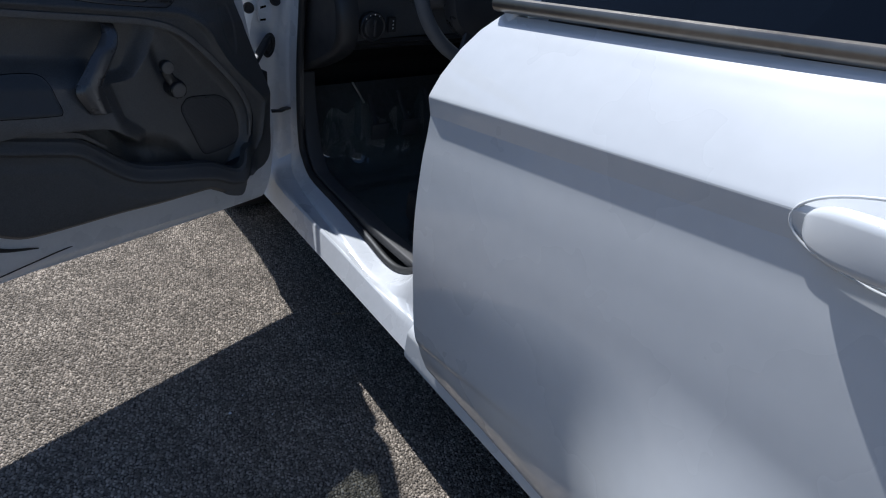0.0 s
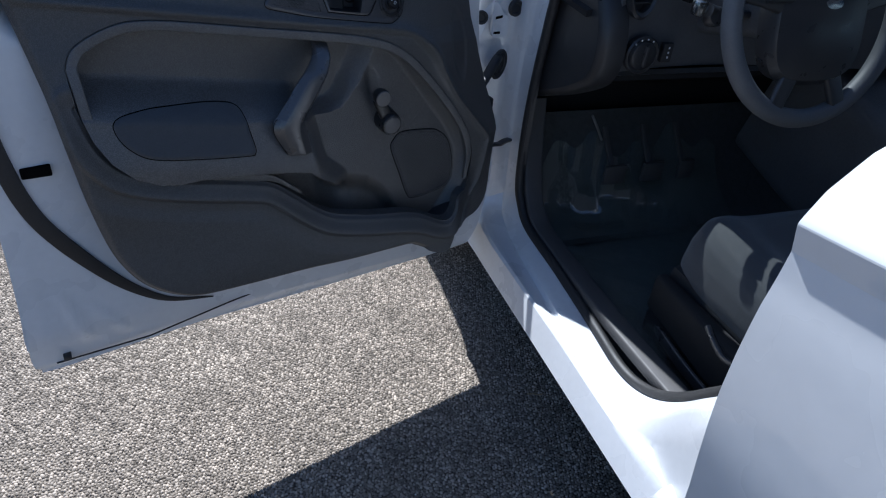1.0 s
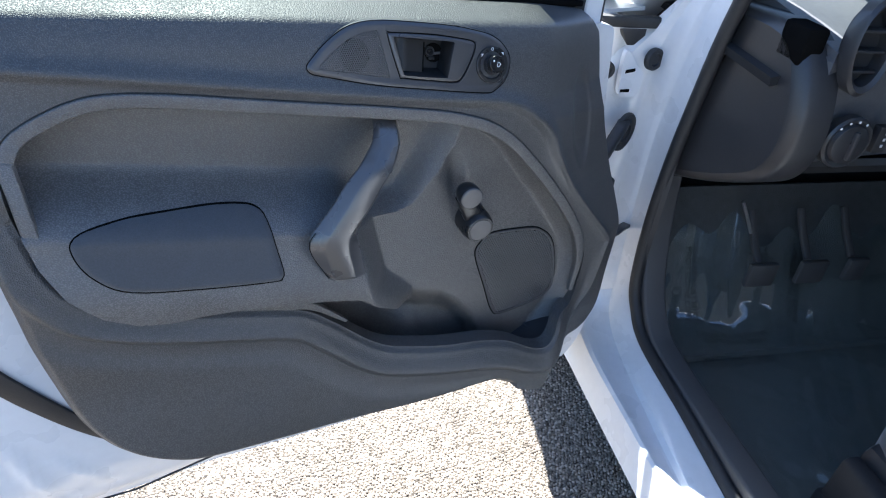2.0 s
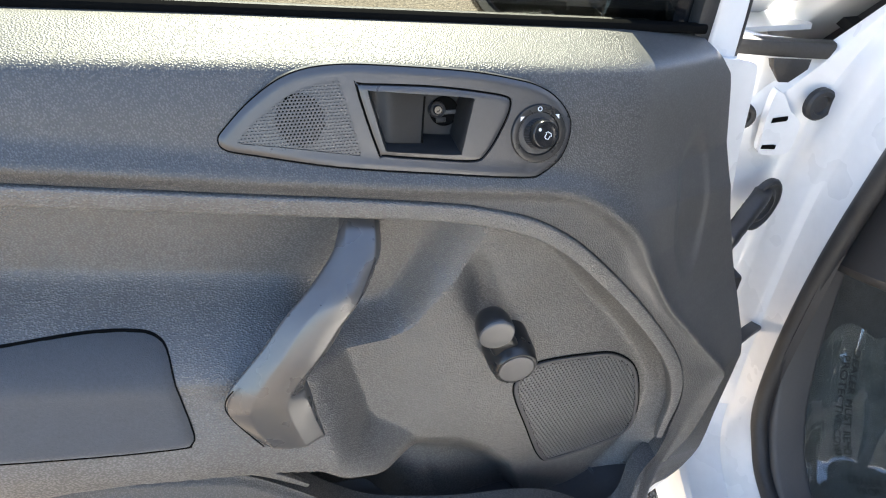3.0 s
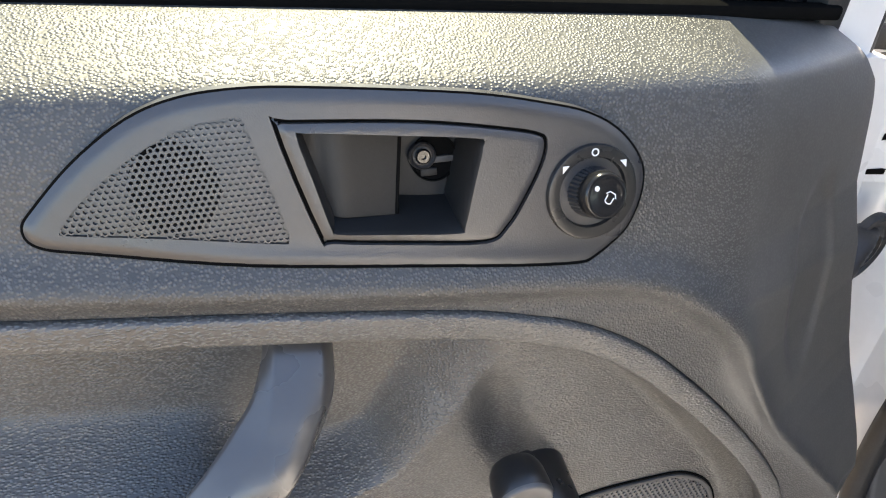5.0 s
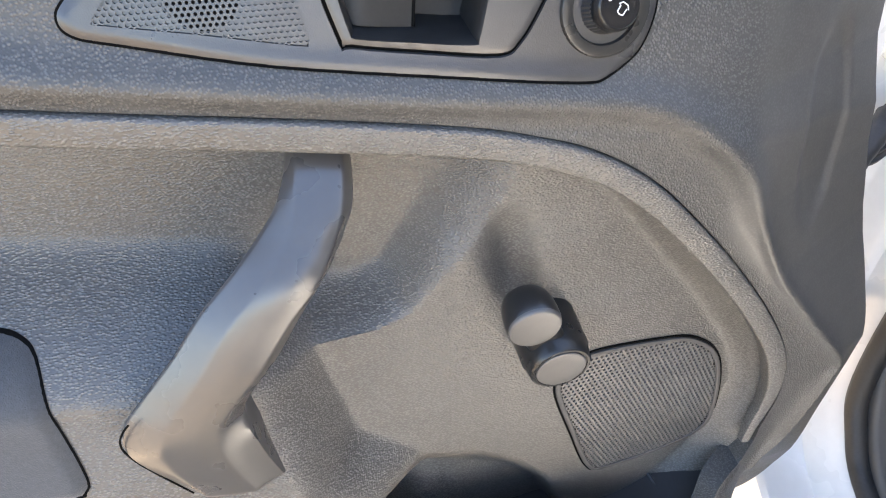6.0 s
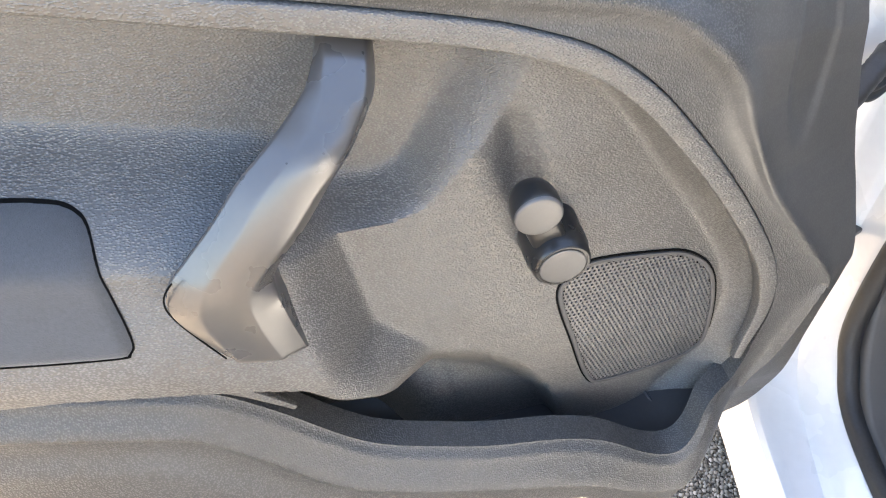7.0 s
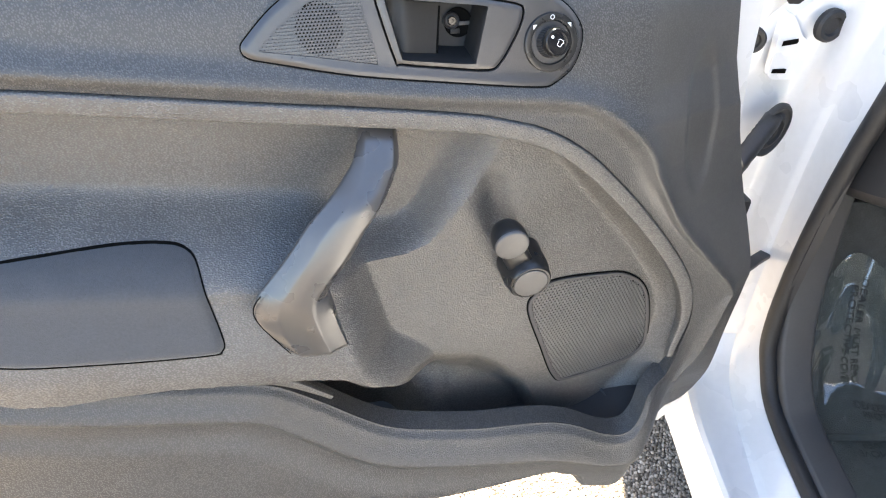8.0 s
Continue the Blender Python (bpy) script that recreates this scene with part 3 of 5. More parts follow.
SKIN = spline([(-0.63, 0.90), (-0.628, 0.6), (-0.634, 0.41), (-0.64, 0.335), (-0.627, 0.305), (-0.59, 0.30), (-0.2, 0.302), (0.2, 0.312), (0.29, 0.33), (0.318, 0.4),
               (0.324, 0.5), (0.326, 0.6), (0.318, 0.7), (0.277, 0.79), (0.25, 0.87), (0.236, 0.93), (0.2, 0.935), (0.12, 0.905)], 5, True)
part("outer_skin", field(SKIN, skin, 0.016), WHITE, front_door)
CUP = spline([(-0.1135, 0.9185), (-0.110, 0.9195), (-0.08, 0.916), (-0.0455, 0.9115), (-0.0435, 0.9085), (-0.0475, 0.893), (-0.0515, 0.878), (-0.0545, 0.8755), (-0.08, 0.8785), (-0.1015, 0.8815), (-0.1045, 0.884), (-0.109, 0.901)], 4, True)
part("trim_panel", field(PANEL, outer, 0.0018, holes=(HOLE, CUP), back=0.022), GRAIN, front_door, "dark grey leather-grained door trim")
ARM_END = [(-0.34, 0.447), (-0.345, 0.60), (-0.37, 0.645), (-0.43, 0.676), (-0.457, 0.704), (-0.474, 0.736), (-0.485, 0.78)]
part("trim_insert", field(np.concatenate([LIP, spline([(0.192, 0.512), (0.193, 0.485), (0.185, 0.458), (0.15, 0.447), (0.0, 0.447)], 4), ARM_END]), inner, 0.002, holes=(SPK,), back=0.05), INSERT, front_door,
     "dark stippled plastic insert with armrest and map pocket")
part("pocket_end", block(0.166, 0.172, -0.022, 0.06, 0.441, 0.498, 0.001), DARK, front_door)
# Darker plastic than the insert, putting the shade deep in the pocket into colour
part("pocket_floor", surf(lambda u, v: (-0.34 + 0.508 * u, 0.05 * (1 - v) + v * float(np.interp(-0.34 + 0.508 * u, [-0.34, 0.11, 0.135, 0.152, 0.168], [-0.058, -0.054, -0.046, -0.034, -0.022])), 0.449 + 0.012 * (2 * v - 1) ** 4 + 0.03 * float(step(0.84, 1.0, u))), 60, 12, 0.004), DARK, front_door, "bottom of the map pocket, coloured dark for its shade")
part("pocket_rib", sweep(spline([(0.093, 0.045, 0.475), (0.118, 0.02, 0.468), (0.128, -0.01, 0.462), (0.128, -0.03, 0.46)], 5), rounded(0.004, 0.0015, 0.001, 1), (0, 0, 1)), DARK, front_door)

# trim lip round the insert
def run(path, into, lift=0.0):
    """Door-plane path moved inward by `into`, at the depth of the trim."""
    p = np.array(path)
    t = np.gradient(p, axis=0)
    n = np.stack([-t[:, 1], t[:, 0]], 1) / (np.linalg.norm(t, axis=1, keepdims=True) + 1e-9)
    c = np.array((-0.15, 0.7)) - p
    n *= np.sign((n * c).sum(1, keepdims=True))
    q = p + into * n
    return q, np.stack([q[:, 0], outer(p[:, 0], p[:, 1]) + lift, q[:, 1]], 1)


LIP_RUN = np.concatenate([LIP[::-1], RIM[::-1][2:42]])
_, lip_path = run(LIP_RUN, 0.0078, 0.003)
lip_fade = np.concatenate([np.linspace(0.5, 1, 12), np.ones(len(LIP_RUN) - 24), np.linspace(1, 0.3, 12)])
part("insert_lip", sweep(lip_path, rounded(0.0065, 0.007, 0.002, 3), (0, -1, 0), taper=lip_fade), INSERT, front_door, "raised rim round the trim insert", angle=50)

# armrest pad
PAD = spline([(-0.440, 0.760), (-0.40, 0.7645), (-0.351, 0.7625), (-0.315, 0.7602), (-0.287, 0.7568), (-0.270, 0.7525), (-0.2612, 0.7435), (-0.2556, 0.716), (-0.2513, 0.692), (-0.2535, 0.6855), (-0.262, 0.6832), (-0.33, 0.690), (-0.4, 0.701), (-0.43, 0.719), (-0.444, 0.742)], 5, True)


def bulge(poly, base, rise, soft):
    def f(x, z):
        d, _, _ = near(poly, x, z)
        return base(x, z) - rise * np.sqrt(step(0, soft, d))
    return f


def offset(poly, by):
    """The outline moved outward by the same width all round."""
    t = np.roll(poly, -1, 0) - np.roll(poly, 1, 0)
    n = np.stack([t[:, 1], -t[:, 0]], 1) / (np.linalg.norm(t, axis=1, keepdims=True) + 1e-12)
    x, y = poly[:, 0], poly[:, 1]
    return poly + by * n * np.sign((x * np.roll(y, -1) - np.roll(x, -1) * y).sum())


def grow(poly, by):
    c = poly.mean(0)
    d = poly - c
    return c + d * (1 + by / (np.linalg.norm(d, axis=1, keepdims=True)))


pad = part("armrest_pad", field(PAD, bulge(PAD, inner, 0.0045, 0.006), 0.0025, back=0.006), CLOTH, front_door, "blue-black woven armrest pad")
part("pad_gap_shade", field(offset(PAD, 0.0007), lambda x, z: inner(x, z) - 0.0006, 0.0025), VOID, pad)

# grab handle
# rows: left x, left z, right x, right z, depth of the main face, fractions of its two edges
HAND = [(-0.135, 0.853, -0.108, 0.851, 0.03, 0.12, 0.86), (-0.136, 0.833, -0.108, 0.830, -0.004, 0.13, 0.85), (-0.142, 0.8185, -0.109, 0.8145, -0.024, 0.2, 0.82), (-0.151, 0.809, -0.114, 0.805, -0.034, 0.27, 0.82),
        (-0.1635, 0.799, -0.1235, 0.792, -0.0455, 0.27, 0.84), (-0.179, 0.785, -0.137, 0.775, -0.0525, 0.25, 0.82), (-0.1955, 0.765, -0.150, 0.757, -0.059, 0.27, 0.81), (-0.2115, 0.747, -0.1625, 0.742, -0.063, 0.30, 0.81),
        (-0.2215, 0.735, -0.1695, 0.731, -0.0655, 0.31, 0.80), (-0.2245, 0.7245, -0.1697, 0.7215, -0.0668, 0.29, 0.775), (-0.2215, 0.7125, -0.167, 0.709, -0.0672, 0.26, 0.745), (-0.2145, 0.698, -0.164, 0.693, -0.0668, 0.21, 0.73),
        (-0.2035, 0.678, -0.1595, 0.6735, -0.0655, 0.15, 0.70)]
hp = spline(HAND, 6)
hv, hf = [], []
for q, (lx, lz, rx, rz, hy, fa, fb) in enumerate(hp):
    foot = float(step(0.66, 0.80, q / len(hp)))
    bar = [(0.55, 0.02), (0.06, 0.0125), (0, 0.0092), (0.004, 0.0078), (0.03, 0.0062), (fa - 0.03, 0.0009), (fa, 0.0), (fa + 0.04, -0.0006), ((fa + fb) / 2, -0.001), (fb - 0.04, -0.0004), (fb, 0.0004), (fb + 0.04, 0.0022), (0.97, 0.009), (0.993, 0.0115), (1, 0.014), (1, 0.05)]
    base = [(0.3, 0.03), (0.02, 0.012), (0, 0.006), (0.004, 0.0045), (0.03, 0.0038), (fa - 0.03, 0.0006), (fa, 0.0), (fa + 0.04, -0.0003), ((fa + fb) / 2, -0.0004), (fb - 0.03, 0.0), (fb, 0.0008), (fb + 0.04, 0.0026), (0.95, 0.0078), (0.985, 0.0086), (1, 0.0105), (1, 0.05)]
    section = [(a0 * (1 - foot) + b0 * foot, a1 * (1 - foot) + b1 * foot) for (a0, a1), (b0, b1) in zip(bar, base)]
    hv += [(lx + f_ * (rx - lx), hy + a, lz + f_ * (rz - lz)) for f_, a in section]
ns = len(section)
tip = [(lx + f_ * (rx - lx), hy + a, lz + f_ * (rz - lz)) for f_, a in section]
hv += [(x_ + 0.0005, y_ + 0.0012, z_ - 0.0018) for x_, y_, z_ in tip] + [(x_ + 0.0005, y_ + 0.012, z_ - 0.0024) for x_, y_, z_ in tip]
for q in range(len(hp) + 1):
    hf += [(q * ns + j, q * ns + j + 1, (q + 1) * ns + j + 1, (q + 1) * ns + j) for j in range(ns - 1)]
grab = mesh_of(hv, hf)
part("handle_gap_shade", sweep([(lx - 0.0004, -0.0622, lz) for lx, lz, rx, rz, hy, fa, fb in hp[45:]], ring(0.0005, 6), (0, -1, 0)), VOID, front_door)
part("grab_handle", grab, HANDLE, front_door, "satin grey-black pull handle", angle=35)

# window crank
PL_N = Vector((0.03, -1.0, -0.07)).normalized()
TURN = PL_N.to_track_quat("Z", "Y").to_matrix().to_4x4()


def at(x, y, z, turn=TURN):
    return Matrix.Translation((x, y, z)) @ turn


crank = part("window_crank", lathe([(0.0215, -0.03), (0.021, -0.004), (0.0198, 0.0), (0.019, 0.006), (0.0176, 0.0075), (0.0162, 0.0075), (0.016, 0.0068), (0.0, 0.0068)], 40, at(0.002, -0.018, 0.683)), SWITCH, front_door, "black manual window crank")
arm_path = [(0.002, -0.013, 0.683), (-0.010, -0.0135, 0.706), (-0.0175, -0.0125, 0.722), (-0.0205, -0.0125, 0.729)]
part("crank_arm", sweep(spline(arm_path, 6), rounded(0.0055, 0.0115, 0.004, 3), (0, -1, 0)), SWITCH, crank)
part("crank_face", lathe([(0.0154, 0.006), (0.0154, 0.0078), (0.0149, 0.0082), (0.0143, 0.0083), (0.004, 0.0083), (0.0, 0.0083)], 40, at(0.002, -0.018, 0.683)), SPEAKER, crank)
part("crank_knob", lathe([(0.0115, 0.002), (0.0132, 0.005), (0.0142, 0.009), (0.0146, 0.014), (0.0146, 0.019), (0.014, 0.0205), (0.0, 0.0205)], 40, at(-0.026, -0.02, 0.743)), SWITCH, crank)
part("knob_cap", lathe([(0.0141, 0.0195), (0.0141, 0.0214), (0.0138, 0.0222), (0.0132, 0.0227), (0.0127, 0.0228), (0.010, 0.0231), (0.005, 0.0232), (0.0, 0.0233)], 40, at(-0.026, -0.02, 0.743)), SPEAKER, crank)

# perforated grilles
def hexes(outline, depth, pitch, hole, wall=0.0014):
    lo, hi = outline.min(0), outline.max(0)
    v, f = [], []
    row = pitch * math.sqrt(3) / 2
    for j in range(int((hi[1] - lo[1]) / row) + 2):
        xs = np.arange(lo[0], hi[0] + pitch, pitch) + (j % 2) * pitch / 2
        zs = np.full(xs.shape, lo[1] + j * row)
        ok = inside(outline, xs, zs)
        for x, z in zip(xs[ok], zs[ok]):
            n = len(v)
            y = float(depth(np.array([x]), np.array([z]))[0])
            for r, dy in ((pitch / math.sqrt(3), 0.0), (hole, 0.0), (hole, wall)):
                for k in range(6):
                    a = math.pi / 6 + k * math.pi / 3
                    px, pz = x + r * math.cos(a), z + r * math.sin(a)
                    v.append([px, dy, pz])
            for s_ in (0, 6):
                f += [(n + s_ + k, n + s_ + (k + 1) % 6, n + s_ + 6 + (k + 1) % 6, n + s_ + 6 + k) for k in range(6)]
    v = np.array(v)
    v[:, 1] += depth(v[:, 0], v[:, 2])
    return mesh_of(v, f)


def spk_depth(x, z):
    d, _, _ = near(SPK, x, z)
    return inner(x, z) - 0.0012 + 0.0012 * step(0.0, 0.05, d)


speaker = part("speaker_grille", hexes(grow(SPK, -0.0014), spk_depth, 0.0037, 0.00112, 0.0014), SPEAKER, front_door, "perforated black speaker grille", flat=True)
part("grille_rim", sweep(np.stack([SPK[:, 0], inner(SPK[:, 0], SPK[:, 1]) - 0.001, SPK[:, 1]], 1), rounded(0.0012, 0.0018, 0.0009, 2), (0, -1, 0), closed=True), GRILLE, speaker)
part("grille_gap_shade", sweep(np.stack([SPK[:, 0], inner(SPK[:, 0], SPK[:, 1]) - 0.0002, SPK[:, 1]], 1), [(0.0004, 0.0034), (0.0004, -0.0034), (-0.0004, -0.0034), (-0.0004, 0.0034)], (0, -1, 0), closed=True), VOID, speaker)
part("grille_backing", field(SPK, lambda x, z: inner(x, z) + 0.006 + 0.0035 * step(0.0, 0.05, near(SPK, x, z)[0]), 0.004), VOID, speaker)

# switch and handle bezel
BEZ = spline([(-0.2075, 0.8965), (-0.204, 0.890), (-0.187, 0.8855), (-0.135, 0.8745), (-0.063, 0.864), (-0.008, 0.857), (0.007, 0.8575), (0.0205, 0.865), (0.0275, 0.879), (0.0275, 0.893), (0.0175, 0.9065), (0.003, 0.9155),
              (-0.016, 0.921), (-0.049, 0.9275), (-0.107, 0.934), (-0.132, 0.9355), (-0.152, 0.934), (-0.169, 0.9285), (-0.187, 0.917), (-0.202, 0.9035)], 5, True)


def bez(x, z):
    return 0.29 * (z + WS * x - 0.86)


TWEET = spline([(-0.196, 0.8945), (-0.190, 0.9015), (-0.182, 0.908), (-0.167, 0.918), (-0.150, 0.925), (-0.135, 0.927), (-0.131, 0.9255), (-0.1285, 0.917), (-0.1245, 0.9015), (-0.1205, 0.885), (-0.1205, 0.8815), (-0.124, 0.8807), (-0.16, 0.8875), (-0.192, 0.893)], 4, True)
PLATE = spline([(-0.1215, 0.9235), (-0.116, 0.9245), (-0.07, 0.9205), (-0.035, 0.9148), (-0.0195, 0.911), (-0.0165, 0.9065), (-0.0185, 0.898), (-0.0255, 0.885), (-0.033, 0.8745), (-0.0425, 0.8695), (-0.075, 0.8735), (-0.104, 0.878), (-0.1095, 0.8815)], 4, True)
part("bezel_gap_shade", field(offset(BEZ, 0.0005), lambda x, z: np.minimum(outer(x, z), bez(x, z)) - 0.0008, 0.0025, holes=(CUP,)), VOID, front_door)
bezel = part("switch_bezel", field(BEZ, bulge(BEZ, lambda x, z: np.minimum(outer(x, z), bez(x, z)) - 0.0005, 0.002, 0.004), 0.0014, holes=(TWEET, PLATE), back=0.004), SATIN, front_door, "satin black bezel with tweeter, door release and mirror switch")
plate = part("release_plate", field(offset(PLATE, -0.0016), bulge(PLATE, lambda x, z: bez(x, z) - 0.0006, 0.0024, 0.0035), 0.0014, holes=(CUP,), back=0.004), SATIN, front_door, "recessed door release surround")
tw = part("tweeter_grille", hexes(grow(TWEET, -0.0006), lambda x, z: bez(x, z) - 0.0024, 0.0023, 0.00078, 0.0012), SATIN, front_door, "perforated tweeter grille", flat=True)
part("tweeter_backing", field(TWEET, lambda x, z: bez(x, z) - 0.0014, 0.003), SATIN, tw)
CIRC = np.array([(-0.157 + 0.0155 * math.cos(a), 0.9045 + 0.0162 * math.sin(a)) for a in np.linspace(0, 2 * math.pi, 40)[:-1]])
part("tweeter_hole_shade", field(CIRC, lambda x, z: bez(x, z) - 0.0017, 0.002), VOID, tw)

# release cup: tapering walls, lever on the left, screw hole on the right
cc = CUP.mean(0)
rings = []
for f_, dy in ((1.0, -0.0031), (0.99, -0.0027), (0.97, -0.0012), (0.945, 0.0035), (0.93, 0.013), (0.915, 0.024)):
    q = cc + (CUP - cc) * f_
    rings.append(np.stack([q[:, 0], bez(q[:, 0], q[:, 1]) + dy, q[:, 1]], 1))
nc = len(CUP)
cf = [(a * nc + i, a * nc + (i + 1) % nc, (a + 1) * nc + (i + 1) % nc, (a + 1) * nc + i) for a in range(5) for i in range(nc)] + [tuple(range(5 * nc, 6 * nc))]
cup = part("release_cup", mesh_of(np.concatenate(rings), cf), CAVITY, plate, angle=60)
LEV = np.array([(-0.1122, 0.9175), (-0.0745, 0.911), (-0.0775, 0.8795), (-0.1025, 0.8835)])


def lever_face(x, z):
    return bez(x, z) + 0.003 + 0.20 * np.clip(x + 0.110, 0, 1) + 0.004 * np.exp(-((x + 0.108) / 0.006) ** 2)


lever = part("release_lever", field(LEV, lever_face, 0.0015, back=0.014), CAVITY, plate, "door release lever in its cup")
part("lever_edge", sweep([(x_, float(lever_face(np.array(x_), np.array(z_))) - 0.0002, z_) for x_, z_ in ((-0.0743, 0.9092), (-0.0759, 0.8945), (-0.0773, 0.8798))], rounded(0.0006, 0.0007, 0.0004, 1), (0, -1, 0)), VOID, plate)
SC = Matrix.Translation((-0.0583, float(bez(np.array(-0.0583), np.array(0.8935))) + 0.0232, 0.8935)) @ Vector((0.042, -1.0, 0.29)).normalized().to_track_quat("Z", "Y").to_matrix().to_4x4()
part("screw_recess", lathe([(0.0102, 0.0), (0.0102, 0.0012), (0.0096, 0.0012), (0.0094, 0.0004), (0.0, 0.0004)], 32, SC), VOID, plate)
part("screw_boss", lathe([(0.0058, 0.0), (0.0058, 0.0022), (0.005, 0.0028), (0.004, 0.002), (0.0, 0.002)], 24, SC @ Matrix.Translation((-0.0052, 0.0015, 0.0))), DARK, plate)
part("screw", lathe([(0.0033, 0.001), (0.0033, 0.0036), (0.0026, 0.0042), (0.0012, 0.0042), (0.001, 0.003), (0.0, 0.003)], 20, SC @ Matrix.Translation((-0.0052, 0.0015, 0.0))), GLOSSY, plate, "dark screw head")
tab = block(-0.001, 0.0085, -0.0022, 0.0006, 0.0, 0.0014, 0.0004)
tab.transform(SC)
part("screw_tab", tab, GRILLE, plate)
blade = block(-0.006, 0.001, -0.0075, -0.0042, 0.0, 0.0012, 0.0004)
blade.transform(SC)
part("screw_guide", blade, CAVITY, plate)

# mirror switch
KN = Vector((0.042, -1.0, 0.29)).normalized().to_track_quat("Z", "Y").to_matrix().to_4x4()
KC = Matrix.Translation((0.0033, float(bez(np.array(0.0033), np.array(0.8845))), 0.8845)) @ KN
KK = Matrix.Translation(KC.translation) @ Vector((0.06, -1.0, 0.40)).normalized().to_track_quat("Z", "Y").to_matrix().to_4x4()
switch = part("mirror_switch", lathe([(0.0203, -0.002), (0.0203, 0.0036), (0.0198, 0.0044), (0.0191, 0.0046), (0.0152, 0.0042), (0.0148, 0.0036), (0.0144, 0.0015), (0.0142, -0.001), (0.0, -0.001)], 64, KC), SWITCH, front_door, "round black mirror adjuster with white marks")
rv = [KK @ Vector(((r - 0.0012 * (h > 0.008)) * math.cos(k * math.pi / 36), (r - 0.0012 * (h > 0.008)) * math.sin(k * math.pi / 36), h)) for h in (-0.001, 0.0095) for k, r in enumerate([0.0108, 0.0113] * 36)]
part("switch_collar", mesh_of(rv, [(k, (k + 1) % 72, 72 + (k + 1) % 72, 72 + k) for k in range(72)] + [tuple(range(72, 144))]), DARK, switch, flat=True)
part("switch_cap", lathe([(0.0099, 0.0085), (0.0098, 0.0128), (0.0095, 0.0145), (0.0088, 0.0154), (0.0078, 0.0156), (0.0066, 0.0153), (0.003, 0.0152), (0.0, 0.0152)], 48, KK), GLOSSY, switch)


def stroke(pts, w, h, m, closed=False):
    """A thin printed line in a mark's own plane."""
    p = [m @ Vector((a, b, h)) for a, b in pts]
    return sweep([tuple(q) for q in p], [(0.00012, w), (0.00012, -w), (-0.00012, -w), (-0.00012, w)], m.to_3x3() @ Vector((0, 0, 1)), closed)


part("zero_mark", stroke([(0.0014 * math.cos(a), 0.0172 + 0.0014 * math.sin(a)) for a in np.linspace(0, 2 * math.pi, 17)[:-1]], 0.0003, 0.0049, KC, True), MARK, switch, flat=True)
for sgn in (-1, 1):
    tri = [KC @ Vector((sgn * a, b, 0.005)) for a, b in ((0.0112, 0.0128), (0.0142, 0.0128), (0.0142, 0.0095))]
    part("side_mark", mesh_of([tuple(q) for q in tri], [(0, 1, 2)]), MARK, switch, flat=True)
part("cap_dot", lathe([(0.0011, 0.0), (0.0011, 0.0002), (0.0, 0.0002)], 14, KK @ Matrix.Translation((-0.0042, 0.0036, 0.0152))), MARK, switch)
SYMBOL = [(0.0014 + 0.00092 * (a * 0.82 + b * 0.57), -0.0006 + 0.00092 * (-a * 0.57 + b * 0.82)) for a, b in ((-1.6, -2.4), (-1.7, 0.5), (-2.7, 0.6), (-1.4, 2.2), (1.4, 2.2), (2.7, 0.6), (1.7, 0.5), (1.6, -2.4), (0.5, -2.9), (-0.5, -2.9))]
part("cap_symbol", stroke(SYMBOL, 0.00022, 0.0155, KK, True), MARK, switch, flat=True)

# painted rear edge: seal strip, latch opening, plug
strip_c = spline([(-0.597, 0.775), (-0.592, 0.715), (-0.578, 0.637), (-0.552, 0.572), (-0.493, 0.478), (-0.442, 0.420), (-0.395, 0.388), (-0.33, 0.367)], 6)
part("edge_strip", sweep(np.stack([strip_c[:, 0], shell_depth(strip_c[:, 0], strip_c[:, 1]) - 0.003, strip_c[:, 1]], 1), rounded(0.003, 0.0125, 0.0028, 2), (0, -1, 0),
                         taper=np.concatenate([np.ones(20), np.linspace(1, 0.12, len(strip_c) - 20)])), RUBBER, front_door, "black rubber edge strip")
part("latch_hole_shade", block(-0.572, -0.533, -0.006, 0.01, 0.674, 0.69, 0.002), VOID, front_door)
part("drain_plug", block(-0.588, -0.576, -0.004, 0.01, 0.3315, 0.339, 0.001), RUBBER, front_door)
part("hem_seam", sweep([(-0.60, shell_depth(np.array(-0.6), np.array(0.325)) - 0.0005, 0.322), (-0.45, 0.004, 0.331), (-0.30, 0.028, 0.342), (-0.2, 0.045, 0.345)], rounded(0.0012, 0.0014, 0.0006, 1), (0, -1, 0)), RUBBER, front_door)

# window: inner seal, glass, front post, mirror sail
bx = np.linspace(-0.6, 0.163, 40)
part("belt_seal", sweep(np.stack([bx, np.full(40, 0.081), belt(bx) + 0.0015], 1), rounded(0.005, 0.0035, 0.002, 2), (0, -1, 0)), VOID, front_door, "black belt weather strip")
part("belt_seal_outer", sweep(np.stack([bx, np.full(40, 0.102), belt(bx) - 0.006], 1), rounded(0.005, 0.006, 0.002, 2), (0, -1, 0)), RUBBER, front_door)
part("window_pane", surf(lambda u, v: (-0.61 + 0.75 * u + 0.0 * v, 0.092 - 0.09 * v * v, 0.92 + 0.42 * v * (1 - 0.45 * u)), 14, 10, 0.004), GLASS, front_door, "clear door glass").visible_shadow = True
part("front_post", sweep([(0.192, 0.10, 0.875), (0.192, 0.102, 0.93), (0.19, 0.104, 1.0), (0.14, 0.085, 1.12), (0.02, 0.04, 1.26), (-0.2, -0.0, 1.36), (-0.5, -0.01, 1.37)], rounded(0.012, 0.0145, 0.004, 3), (0, -1, 0)), INNER, front_door, "white window frame post")
